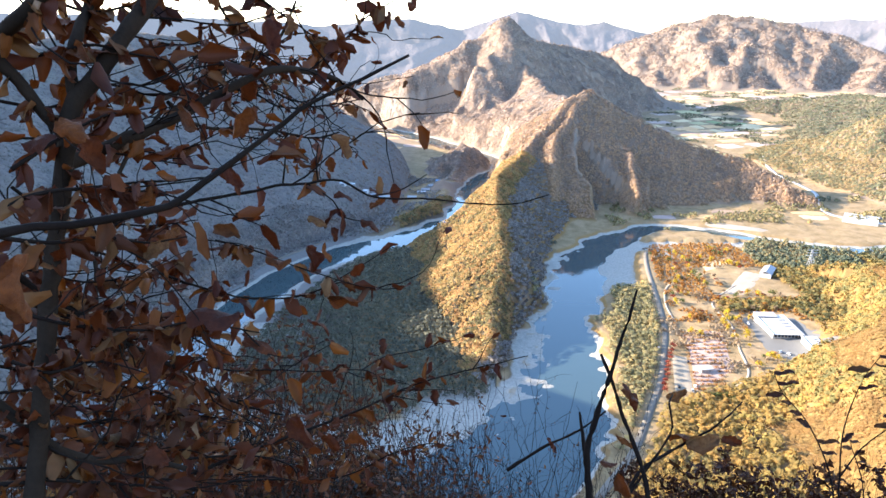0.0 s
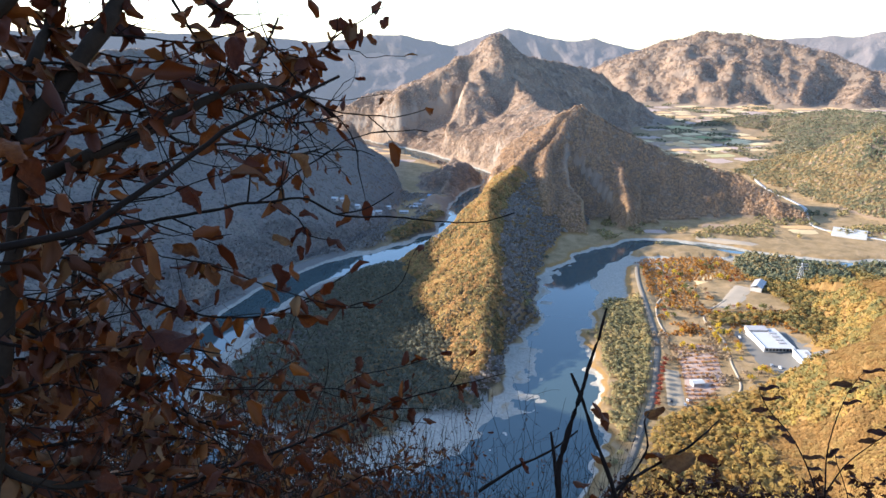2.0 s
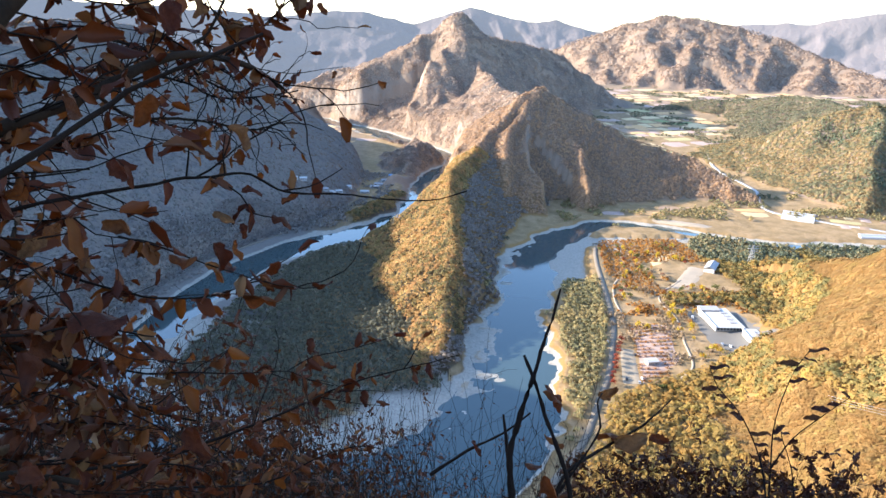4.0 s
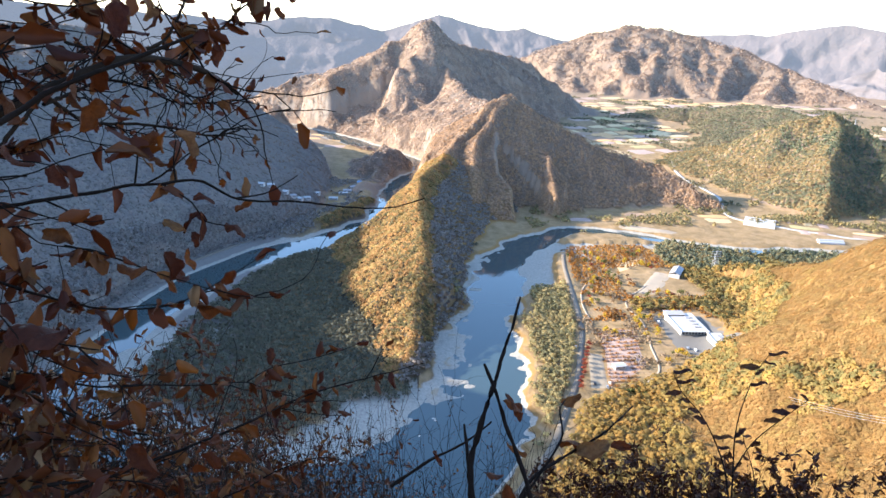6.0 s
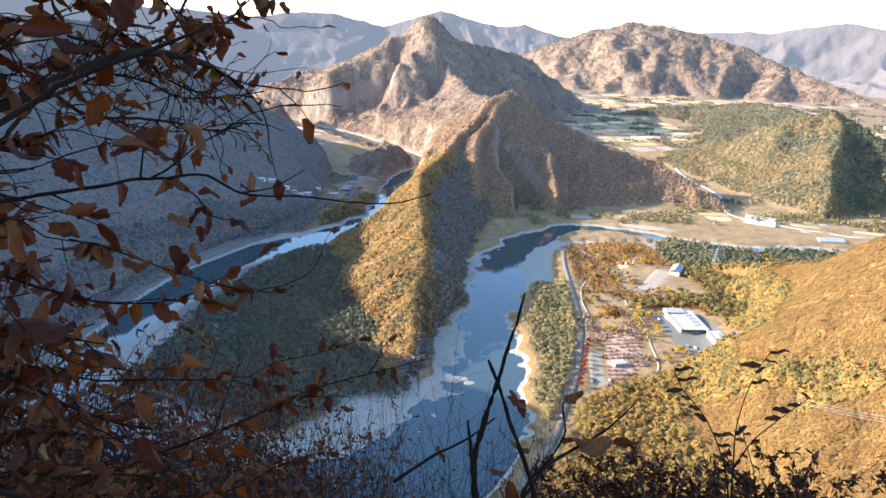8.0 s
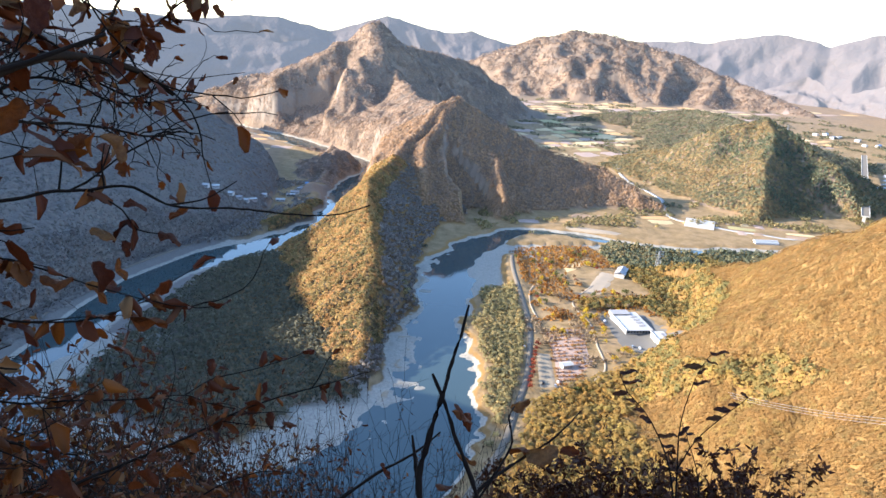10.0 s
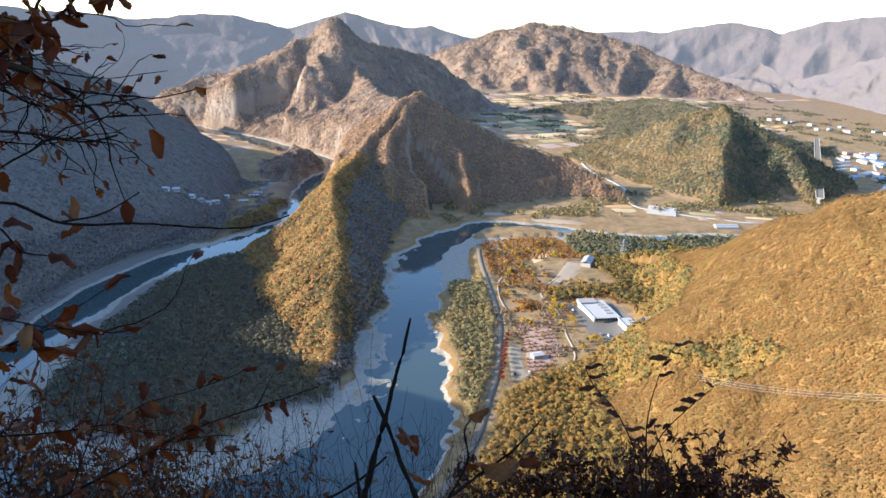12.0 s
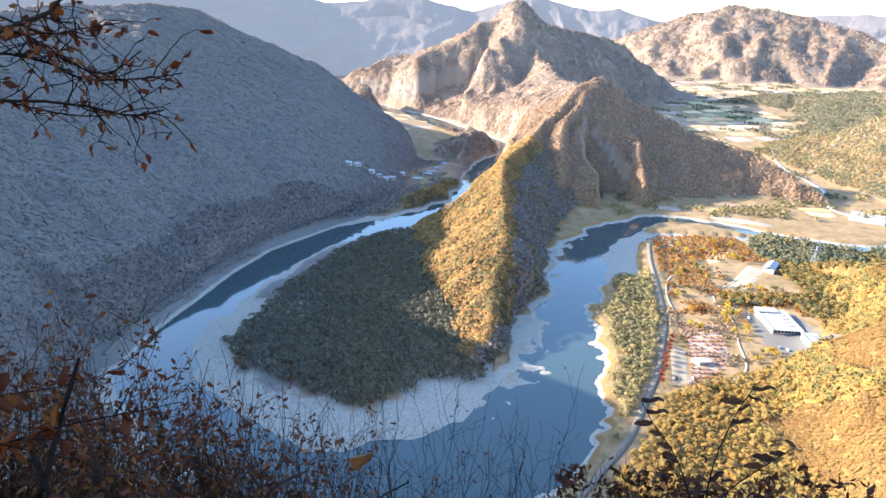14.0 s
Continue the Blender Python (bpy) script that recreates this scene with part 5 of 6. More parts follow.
BEECH += [(0.012, 0.008, 6, 6, [(-0.623, 0.906, 259.955), (-0.587, 0.930, 259.989), (-0.543, 0.899, 260.003), (-0.486, 0.873, 260.036), (-0.451, 0.889, 260.082)]), (0.009, 0.007, 5, 6, [(-0.610, 0.915, 259.975), (-0.583, 0.931, 259.939), (-0.569, 0.937, 259.912), (-0.554, 0.943, 259.881), (-0.534, 0.949, 259.844)])]
BEECH += [(0.011, 0.004, 7, 3, [(-0.548, 0.958, 259.810), (-0.532, 1.002, 259.814), (-0.482, 1.031, 259.835), (-0.424, 1.093, 259.862), (-0.379, 1.133, 259.889), (-0.331, 1.171, 259.913), (-0.282, 1.215, 259.925), (-0.234, 1.276, 259.916), (-0.191, 1.332, 259.891), (-0.165, 1.383, 259.859)]), (0.0026, 0.001, 0, 5, [(-0.232, 0.310, 259.900), (-0.209, 0.327, 259.902), (-0.184, 0.352, 259.899), (-0.159, 0.376, 259.901), (-0.135, 0.400, 259.917), (-0.108, 0.422, 259.936), (-0.082, 0.440, 259.954), (-0.054, 0.456, 259.966), (-0.024, 0.479, 259.980)])]
BEECH += [(0.0035, 0.0009, 1.2, 0, [(-0.523, 0.982, 259.709), (-0.453, 0.988, 259.730), (-0.354, 1.010, 259.746), (-0.306, 1.027, 259.751), (-0.256, 1.042, 259.759), (-0.217, 1.051, 259.759), (-0.177, 1.060, 259.764), (-0.150, 1.062, 259.754), (-0.123, 1.061, 259.738), (-0.087, 1.063, 259.731), (-0.022, 1.066, 259.730), (0.043, 1.064, 259.723), (0.103, 1.021, 259.733), (0.138, 1.018, 259.740), (0.162, 0.997, 259.754)]), (0.0016, 0.0008, 0, 2, [(-0.121, 1.080, 259.731), (-0.079, 1.086, 259.737), (-0.051, 1.091, 259.750), (-0.027, 1.095, 259.765)])]
BEECH += [(0.0016, 0.0009, 0, 4, [(-0.217, 1.051, 259.758), (-0.178, 1.052, 259.731), (-0.160, 1.047, 259.704), (-0.133, 1.049, 259.697)]), (0.0016, 0.0009, 0, 3, [(-0.205, 1.074, 259.759), (-0.207, 1.081, 259.790), (-0.203, 1.086, 259.817)]), (0.0016, 0.0009, 1, 4, [(-0.260, 1.061, 259.754), (-0.255, 1.071, 259.797), (-0.263, 1.074, 259.819), (-0.240, 1.082, 259.840)])]
BEECH += [(0.003, 0.001, 2, 5, [(-0.614, 1.087, 259.637), (-0.597, 1.143, 259.602), (-0.511, 1.168, 259.555), (-0.455, 1.180, 259.527), (-0.376, 1.196, 259.500), (-0.283, 1.219, 259.494), (-0.207, 1.242, 259.514), (-0.163, 1.245, 259.504), (-0.118, 1.247, 259.498), (-0.089, 1.250, 259.499)]), (0.002, 0.001, 1, 4, [(-0.420, 1.172, 259.625), (-0.363, 1.184, 259.605), (-0.283, 1.193, 259.568), (-0.221, 1.197, 259.544), (-0.189, 1.198, 259.532)]), (0.0014, 0.0008, 0, 2, [(-0.218, 1.241, 259.515), (-0.163, 1.260, 259.544), (-0.105, 1.278, 259.578)])]
BEECH += [(0.003, 0.001, 2, 5, [(-0.652, 1.301, 259.334), (-0.584, 1.365, 259.280), (-0.517, 1.420, 259.221), (-0.417, 1.445, 259.207), (-0.311, 1.463, 259.193), (-0.202, 1.480, 259.188), (-0.146, 1.475, 259.167), (-0.090, 1.471, 259.153)]), (0.0018, 0.0008, 0, 2, [(-0.208, 1.523, 259.164), (-0.156, 1.588, 259.167), (-0.066, 1.601, 259.181), (0.039, 1.615, 259.207), (0.072, 1.622, 259.223)])]
BEECH += [(0.006, 0.002, 4, 8, [(-0.678, 0.985, 259.634), (-0.667, 1.032, 259.576), (-0.612, 1.046, 259.529), (-0.547, 1.054, 259.471), (-0.486, 1.062, 259.429), (-0.470, 1.183, 259.306), (-0.395, 1.186, 259.265), (-0.329, 1.192, 259.242)]), (0.009, 0.004, 5, 8, [(-0.688, 0.852, 259.509), (-0.650, 0.857, 259.469), (-0.617, 0.860, 259.434), (-0.581, 0.858, 259.396), (-0.532, 0.870, 259.367), (-0.474, 0.891, 259.351), (-0.411, 0.904, 259.326)])]
BEECH += [(0.005, 0.0011, 2, 3, [(-0.707, 1.140, 259.039), (-0.662, 1.219, 259.018), (-0.503, 1.313, 259.045), (-0.357, 1.377, 259.070), (-0.253, 1.415, 259.092), (-0.173, 1.441, 259.115), (-0.110, 1.550, 259.091), (-0.021, 1.567, 259.115), (0.099, 1.579, 259.142), (0.225, 1.583, 259.173)]), (0.0014, 0.0008, 0, 1, [(-0.117, 1.548, 259.089), (-0.021, 1.553, 259.090), (0.031, 1.551, 259.087)]), (0.0014, 0.0008, 0, 1, [(-0.139, 1.541, 259.080), (-0.036, 1.536, 259.062), (0.024, 1.533, 259.057)])]
BEECH += [(0.003, 0.001, 2, 3, [(-0.581, 1.205, 259.123), (-0.474, 1.241, 259.108), (-0.393, 1.258, 259.092), (-0.332, 1.255, 259.065), (-0.309, 1.215, 259.006)]), (0.003, 0.001, 2, 4, [(-0.588, 1.341, 258.953), (-0.464, 1.379, 258.940), (-0.262, 1.416, 258.920), (-0.122, 1.464, 258.960), (-0.035, 1.479, 258.975), (0.031, 1.474, 258.967)]), (0.002, 0.001, 3, 3, [(-0.458, 1.055, 260.012), (-0.400, 1.078, 260.008), (-0.334, 1.100, 260.000), (-0.280, 1.115, 260.013), (-0.219, 1.129, 260.030)])]
BEECH += [(0.003, 0.001, 4, 5, [(-0.410, 1.231, 260.078), (-0.365, 1.248, 259.986), (-0.321, 1.259, 259.947), (-0.274, 1.268, 259.916), (-0.225, 1.275, 259.885)]), (0.003, 0.001, 5, 9, [(-0.274, 1.370, 259.910), (-0.225, 1.432, 259.951), (-0.196, 1.487, 259.983), (-0.160, 1.491, 260.017), (-0.111, 1.495, 260.045), (-0.064, 1.497, 260.073)]), (0.003, 0.001, 5, 8, [(-0.405, 1.284, 260.100), (-0.357, 1.353, 260.056), (-0.289, 1.370, 260.005), (-0.238, 1.379, 259.974), (-0.173, 1.389, 259.974)])]
BEECH += [(0.0022, 0.0008, 1, 0.5, [(-0.316, 1.464, 259.915), (-0.306, 1.668, 259.883), (-0.215, 1.812, 259.854), (-0.126, 1.821, 259.865), (-0.079, 1.824, 259.872)]), (0.003, 0.001, 5, 8, [(-0.557, 0.947, 259.960), (-0.527, 0.965, 259.967), (-0.489, 0.985, 259.974), (-0.451, 1.003, 259.961), (-0.403, 1.022, 259.949), (-0.384, 1.027, 259.916)]), (0.003, 0.001, 4, 8, [(-0.540, 0.824, 259.829), (-0.507, 0.849, 259.853), (-0.472, 0.873, 259.875), (-0.435, 0.894, 259.890), (-0.385, 0.917, 259.895)])]
BEECH += [(0.003, 0.001, 4, 8, [(-0.505, 0.717, 259.800), (-0.469, 0.746, 259.816), (-0.429, 0.770, 259.817), (-0.386, 0.793, 259.818), (-0.296, 0.830, 259.817)]), (0.003, 0.001, 5, 9, [(-0.525, 0.755, 259.762), (-0.481, 0.780, 259.747), (-0.432, 0.807, 259.746), (-0.385, 0.826, 259.732), (-0.340, 0.846, 259.734)]), (0.003, 0.001, 5, 9, [(-0.566, 0.763, 259.687), (-0.520, 0.779, 259.649), (-0.464, 0.802, 259.623), (-0.402, 0.827, 259.607), (-0.343, 0.853, 259.607), (-0.262, 0.870, 259.582)])]
BEECH += [(0.003, 0.001, 5, 8, [(-0.731, 0.957, 259.510), (-0.653, 1.009, 259.505), (-0.571, 1.048, 259.485), (-0.471, 1.090, 259.470), (-0.380, 1.133, 259.490)]), (0.004, 0.001, 6, 9, [(-0.825, 1.022, 259.275), (-0.731, 1.091, 259.275), (-0.629, 1.146, 259.265), (-0.513, 1.189, 259.244), (-0.395, 1.212, 259.209)]), (0.004, 0.001, 6, 9, [(-0.653, 0.793, 259.380), (-0.575, 0.835, 259.358), (-0.477, 0.868, 259.322), (-0.367, 0.895, 259.290)]), (0.003, 0.001, 5, 7, [(-0.594, 1.041, 260.051), (-0.541, 1.071, 260.020), (-0.468, 1.104, 260.029), (-0.392, 1.134, 260.017)])]
BEECH += [(0.004, 0.001, 6, 12, [(-0.962, 1.237, 259.341), (-0.876, 1.274, 259.294), (-0.781, 1.309, 259.247), (-0.676, 1.346, 259.211), (-0.560, 1.365, 259.155)]), (0.004, 0.001, 6, 12, [(-1.069, 1.349, 259.195), (-0.956, 1.416, 259.170), (-0.825, 1.469, 259.122), (-0.677, 1.509, 259.065), (-0.533, 1.566, 259.065)]), (0.004, 0.001, 6, 12, [(-1.113, 1.370, 259.059), (-0.968, 1.427, 258.987), (-0.830, 1.484, 258.946), (-0.676, 1.535, 258.910), (-0.533, 1.665, 258.837)])]
BEECH += [(0.004, 0.001, 6, 12, [(-1.035, 1.226, 258.982), (-0.905, 1.301, 258.952), (-0.770, 1.385, 258.952), (-0.628, 1.454, 258.951), (-0.468, 1.651, 258.789)]), (0.004, 0.001, 6, 10, [(-1.029, 1.441, 258.694), (-0.893, 1.547, 258.716), (-0.735, 1.644, 258.736), (-0.568, 1.694, 258.717), (-0.386, 1.707, 258.667)]), (0.003, 0.001, 6, 10, [(-0.847, 1.129, 259.492), (-0.775, 1.134, 259.396), (-0.701, 1.171, 259.376), (-0.600, 1.213, 259.354), (-0.529, 1.228, 259.320)])]
BEECH += [(0.003, 0.001, 6, 9, [(-0.793, 1.085, 259.607), (-0.730, 1.120, 259.584), (-0.652, 1.154, 259.549), (-0.558, 1.204, 259.553), (-0.482, 1.243, 259.573)]), (0.003, 0.001, 6, 9, [(-0.706, 1.085, 259.885), (-0.647, 1.120, 259.872), (-0.577, 1.161, 259.905), (-0.498, 1.195, 259.883), (-0.435, 1.222, 259.910), (-0.369, 1.245, 259.938)]), (0.003, 0.001, 6, 13, [(-0.850, 1.172, 259.609), (-0.782, 1.192, 259.534), (-0.707, 1.220, 259.487), (-0.624, 1.244, 259.440), (-0.535, 1.278, 259.425)])]
BEECH += [(0.003, 0.001, 6, 13, [(-0.901, 1.187, 259.417), (-0.811, 1.228, 259.372), (-0.721, 1.272, 259.349), (-0.620, 1.302, 259.306), (-0.488, 1.351, 259.295)]), (0.003, 0.001, 6, 13, [(-0.943, 1.190, 259.236), (-0.852, 1.251, 259.225), (-0.735, 1.297, 259.183), (-0.602, 1.324, 259.120), (-0.483, 1.351, 259.088)]), (0.003, 0.001, 6, 14, [(-0.875, 1.074, 259.200), (-0.779, 1.121, 259.165), (-0.678, 1.155, 259.125), (-0.556, 1.189, 259.085), (-0.423, 1.216, 259.050)])]
BEECH += [(0.003, 0.001, 6, 14, [(-0.719, 0.902, 259.401), (-0.658, 0.919, 259.358), (-0.588, 0.956, 259.343), (-0.507, 0.976, 259.307), (-0.405, 1.013, 259.293)]), (0.003, 0.001, 5, 12, [(-0.679, 0.912, 259.617), (-0.631, 0.938, 259.597), (-0.565, 0.966, 259.565), (-0.492, 1.009, 259.576), (-0.429, 1.040, 259.583)]), (0.003, 0.001, 5, 12, [(-0.591, 0.819, 259.564), (-0.550, 0.834, 259.538), (-0.501, 0.864, 259.540), (-0.439, 0.882, 259.511)])]
BEECH += [(0.003, 0.001, 5, 12, [(-0.703, 1.065, 259.751), (-0.657, 1.081, 259.699), (-0.598, 1.109, 259.681), (-0.526, 1.140, 259.662), (-0.447, 1.173, 259.663)]), (0.003, 0.001, 5, 10, [(-0.729, 1.195, 260.014), (-0.657, 1.236, 260.005), (-0.578, 1.275, 259.985), (-0.492, 1.310, 259.965), (-0.413, 1.338, 259.985)]), (0.003, 0.001, 5, 10, [(-0.766, 1.158, 259.819), (-0.694, 1.200, 259.803), (-0.614, 1.240, 259.786), (-0.525, 1.277, 259.768), (-0.447, 1.311, 259.796)])]
# fine sprays of the tree behind it
SPRAY = []
SPRAY += [(0.009, 0.004, 12, 2.5, [(-1.102, 2.727, 259.706), (-1.098, 2.968, 259.592), (-1.065, 3.107, 259.547), (-0.932, 3.190, 259.536), (-0.787, 3.269, 259.507), (-0.651, 3.331, 259.467), (-0.524, 3.392, 259.487)]), (0.008, 0.003, 13, 2.5, [(-1.105, 2.720, 259.669), (-1.089, 2.987, 259.695), (-0.996, 3.055, 259.735), (-0.869, 3.131, 259.702), (-0.752, 3.191, 259.635), (-0.561, 3.286, 259.632), (-0.411, 3.352, 259.655)])]
SPRAY += [(0.007, 0.003, 12, 5, [(-1.032, 2.795, 259.891), (-0.931, 2.985, 259.833), (-0.843, 3.038, 259.794), (-0.752, 3.084, 259.710), (-0.631, 3.144, 259.666), (-0.512, 3.209, 259.754)]), (0.012, 0.005, 5, 6, [(-1.083, 2.616, 259.734), (-0.966, 2.837, 259.789), (-0.815, 2.941, 259.858), (-0.734, 2.991, 259.900), (-0.684, 3.020, 259.980), (-0.628, 3.047, 260.099)]), (0.004, 0.0015, 7, 1, [(-1.065, 3.107, 259.547), (-0.899, 3.202, 259.489), (-0.751, 3.282, 259.471), (-0.628, 3.352, 259.526), (-0.497, 3.422, 259.621), (-0.420, 3.464, 259.742)])]
SPRAY += [(0.005, 0.002, 10, 5, [(-0.981, 3.073, 259.870), (-0.859, 3.146, 259.810), (-0.736, 3.216, 259.833), (-0.603, 3.284, 259.858)])]
# leaves that stand out: place, length, and the way of the tip
LEAVES = []
LEAVES += [((-0.103, 1.251, 259.502), 0.052, (0.98, -0.06, -0.16)), ((-0.029, 1.597, 259.149), 0.055, (-0.17, -0.31, -0.93)), ((-0.156, 1.610, 259.210), 0.055, (-0.17, -0.31, -0.93)), ((-0.151, 1.590, 259.170), 0.052, (0.87, -0.16, -0.47)), ((-0.126, 1.579, 259.145), 0.043, (0.94, -0.11, -0.32)), ((-0.343, 1.528, 259.218), 0.050, (-0.09, -0.32, -0.94)), ((-0.228, 1.071, 259.648), 0.058, (0.17, -0.31, -0.93)), ((-0.255, 1.057, 259.625), 0.054, (-0.98, 0.06, 0.16)), ((-0.199, 1.114, 259.602), 0.047, (-0.64, 0.24, 0.73)), ((-0.173, 1.204, 259.541), 0.044, (0.50, 0.27, 0.82))]
LEAVES += [((-0.229, 1.229, 259.490), 0.080, (0.98, -0.06, -0.16)), ((-0.276, 1.249, 259.431), 0.071, (0.97, -0.08, -0.25)), ((-0.276, 1.254, 259.442), 0.059, (-0.94, 0.11, 0.32)), ((-0.135, 1.070, 259.697), 0.047, (0.94, -0.11, -0.32)), ((-0.121, 1.075, 259.711), 0.038, (0.87, 0.16, 0.47)), ((-0.181, 1.059, 259.684), 0.034, (0.26, -0.31, -0.92)), ((-0.177, 1.054, 259.740), 0.041, (1.00, 0.00, 0.00)), ((-0.189, 1.115, 259.790), 0.033, (0.17, -0.31, -0.93)), ((-0.248, 1.103, 259.789), 0.037, (0.94, -0.11, -0.32)), ((-0.096, 1.822, 259.861), 0.028, (-0.50, -0.27, -0.82))]
LEAVES += [((-0.284, 0.861, 259.577), 0.068, (0.97, -0.08, -0.25)), ((-0.356, 0.739, 259.629), 0.061, (0.00, -0.32, -0.95)), ((-0.339, 0.809, 259.636), 0.088, (1.00, 0.03, 0.08)), ((-0.260, 1.069, 260.008), 0.065, (0.00, -0.32, -0.95)), ((-0.328, 1.147, 259.869), 0.076, (-0.34, -0.30, -0.89)), ((-0.218, 1.038, 259.707), 0.046, (0.94, -0.11, -0.32)), ((-0.277, 0.975, 259.724), 0.053, (-0.98, -0.06, -0.16)), ((-0.323, 0.907, 259.731), 0.059, (0.98, -0.06, -0.16)), ((-0.321, 0.480, 259.835), 0.066, (0.17, -0.31, -0.93)), ((-0.327, 0.611, 259.902), 0.047, (0.50, -0.27, -0.82))]
LEAVES += [((-0.345, 0.604, 259.921), 0.047, (0.77, -0.20, -0.61)), ((-0.362, 0.917, 259.834), 0.051, (0.50, -0.27, -0.82)), ((-0.375, 0.914, 259.846), 0.042, (-0.94, 0.11, 0.32)), ((-0.347, 0.601, 259.906), 0.041, (-0.98, -0.06, -0.16)), ((-0.144, 0.878, 259.863), 0.046, (0.50, -0.27, -0.82)), ((-0.276, 0.839, 259.826), 0.046, (0.77, -0.20, -0.61)), ((-0.199, 1.377, 259.843), 0.047, (0.94, -0.11, -0.32)), ((-0.498, 1.086, 259.893), 0.041, (-0.17, -0.31, -0.93)), ((-0.361, 1.140, 259.897), 0.061, (0.17, -0.31, -0.93)), ((-0.402, 0.787, 259.830), 0.061, (-0.17, -0.31, -0.93))]
LEAVES += [((-0.386, 0.789, 259.805), 0.053, (0.50, -0.27, -0.82)), ((-0.252, 1.469, 258.991), 0.084, (0.97, 0.08, 0.25)), ((-0.265, 1.456, 258.975), 0.076, (-0.94, 0.11, 0.32)), ((-0.427, 1.419, 259.168), 0.072, (0.98, 0.06, 0.16)), ((-0.504, 1.417, 259.207), 0.072, (0.98, -0.06, -0.16)), ((-0.194, 1.518, 259.151), 0.065, (0.98, -0.06, -0.16)), ((-0.081, 1.564, 259.113), 0.067, (1.00, 0.03, 0.08)), ((0.303, 1.002, 259.413), 0.030, (0.50, -0.27, -0.82)), ((0.009, 1.539, 259.067), 0.046, (0.94, -0.11, -0.32)), ((-0.480, 1.270, 259.363), 0.063, (0.00, -0.32, -0.95))]
LEAVES += [((-0.112, 1.496, 260.028), 0.051, (-0.17, -0.31, -0.93)), ((-0.141, 1.493, 260.034), 0.051, (0.17, -0.31, -0.93)), ((-0.171, 1.490, 260.017), 0.051, (-0.34, -0.30, -0.89)), ((-0.070, 1.498, 260.028), 0.038, (0.50, 0.27, 0.82)), ((-0.210, 1.484, 259.943), 0.063, (-0.17, -0.31, -0.93)), ((-0.257, 1.427, 259.984), 0.056, (0.00, -0.32, -0.95)), ((-0.616, 0.924, 259.546), 0.051, (0.87, -0.16, -0.47)), ((-0.583, 1.098, 259.356), 0.071, (0.17, -0.31, -0.93)), ((-0.547, 1.205, 259.294), 0.089, (-0.17, -0.31, -0.93)), ((-0.747, 1.243, 259.324), 0.068, (0.50, -0.27, -0.82))]
LEAVES += [((-0.100, 1.497, 260.017), 0.046, (0.50, -0.27, -0.82)), ((-0.277, 1.270, 260.019), 0.048, (-0.17, -0.31, -0.93)), ((-0.220, 1.383, 260.000), 0.052, (0.50, -0.27, -0.82))]
# the dark sapling: as above
SAPLING = []
SAPLING += [(0.0045, 0.0014, 0, 0, [(0.258, 0.964, 259.150), (0.258, 0.987, 259.224), (0.255, 1.008, 259.283), (0.269, 1.022, 259.341), (0.293, 1.040, 259.417), (0.309, 1.055, 259.473), (0.323, 1.062, 259.517), (0.337, 1.079, 259.565)]), (0.003, 0.002, 0, 0, [(0.366, 0.945, 259.161), (0.355, 0.976, 259.240), (0.338, 0.997, 259.294), (0.314, 1.022, 259.356), (0.292, 1.041, 259.419), (0.277, 1.052, 259.453)]), (0.0026, 0.0015, 0, 0, [(0.258, 0.987, 259.224), (0.254, 1.033, 259.282), (0.250, 1.066, 259.329)])]
SAPLING += [(0.003, 0.001, 0, 0, [(0.358, 1.136, 258.988), (0.386, 1.174, 259.039), (0.419, 1.206, 259.091), (0.499, 1.257, 259.107), (0.599, 1.300, 259.133), (0.637, 1.305, 259.165), (0.711, 1.390, 259.152)]), (0.002, 0.001, 0, 0, [(0.122, 1.081, 259.191), (0.195, 1.103, 259.228), (0.259, 1.113, 259.256), (0.303, 1.085, 259.318)]), (0.002, 0.001, 0, 0, [(0.399, 1.185, 259.058), (0.468, 1.225, 259.138), (0.494, 1.245, 259.179), (0.492, 1.272, 259.218), (0.533, 1.363, 259.190)])]
SAPLING_LEAVES = []
SAPLING_LEAVES += [((0.309, 1.021, 259.411), 0.043, (0.86, -0.25, -0.44)), ((0.338, 1.052, 259.376), 0.034, (0.18, -0.33, -0.93)), ((0.581, 1.525, 259.082), 0.055, (0.90, 0.04, 0.44)), ((0.501, 1.277, 259.137), 0.065, (0.98, -0.16, -0.13)), ((0.535, 1.256, 259.125), 0.079, (0.98, -0.05, 0.20)), ((0.201, 1.111, 259.241), 0.033, (0.50, -0.33, -0.80)), ((0.298, 1.075, 259.214), 0.033, (0.98, -0.16, -0.13)), ((0.417, 1.237, 259.131), 0.051, (-0.94, 0.21, 0.29)), ((0.621, 1.281, 259.118), 0.046, (0.98, -0.16, -0.13)), ((0.352, 1.134, 259.141), 0.052, (0.50, -0.33, -0.80))]
RIGHT_PLANT = []
RIGHT_PLANT += [(0.006, 0.002, 0, 0, [(1.880, 2.563, 257.610), (1.853, 2.592, 257.791), (1.865, 2.704, 257.937), (1.839, 2.813, 258.062), (1.793, 2.904, 258.155), (1.727, 2.985, 258.224), (1.654, 2.970, 258.350)]), (0.005, 0.0015, 0, 0, [(1.860, 2.590, 257.793), (1.903, 2.703, 257.970), (1.928, 2.772, 258.087), (1.970, 2.828, 258.214), (2.042, 2.877, 258.379), (2.051, 2.816, 258.522)]), (0.004, 0.0015, 0, 0, [(1.900, 2.689, 257.948), (1.996, 2.723, 258.086), (2.117, 2.721, 258.213), (2.173, 2.637, 258.374)])]
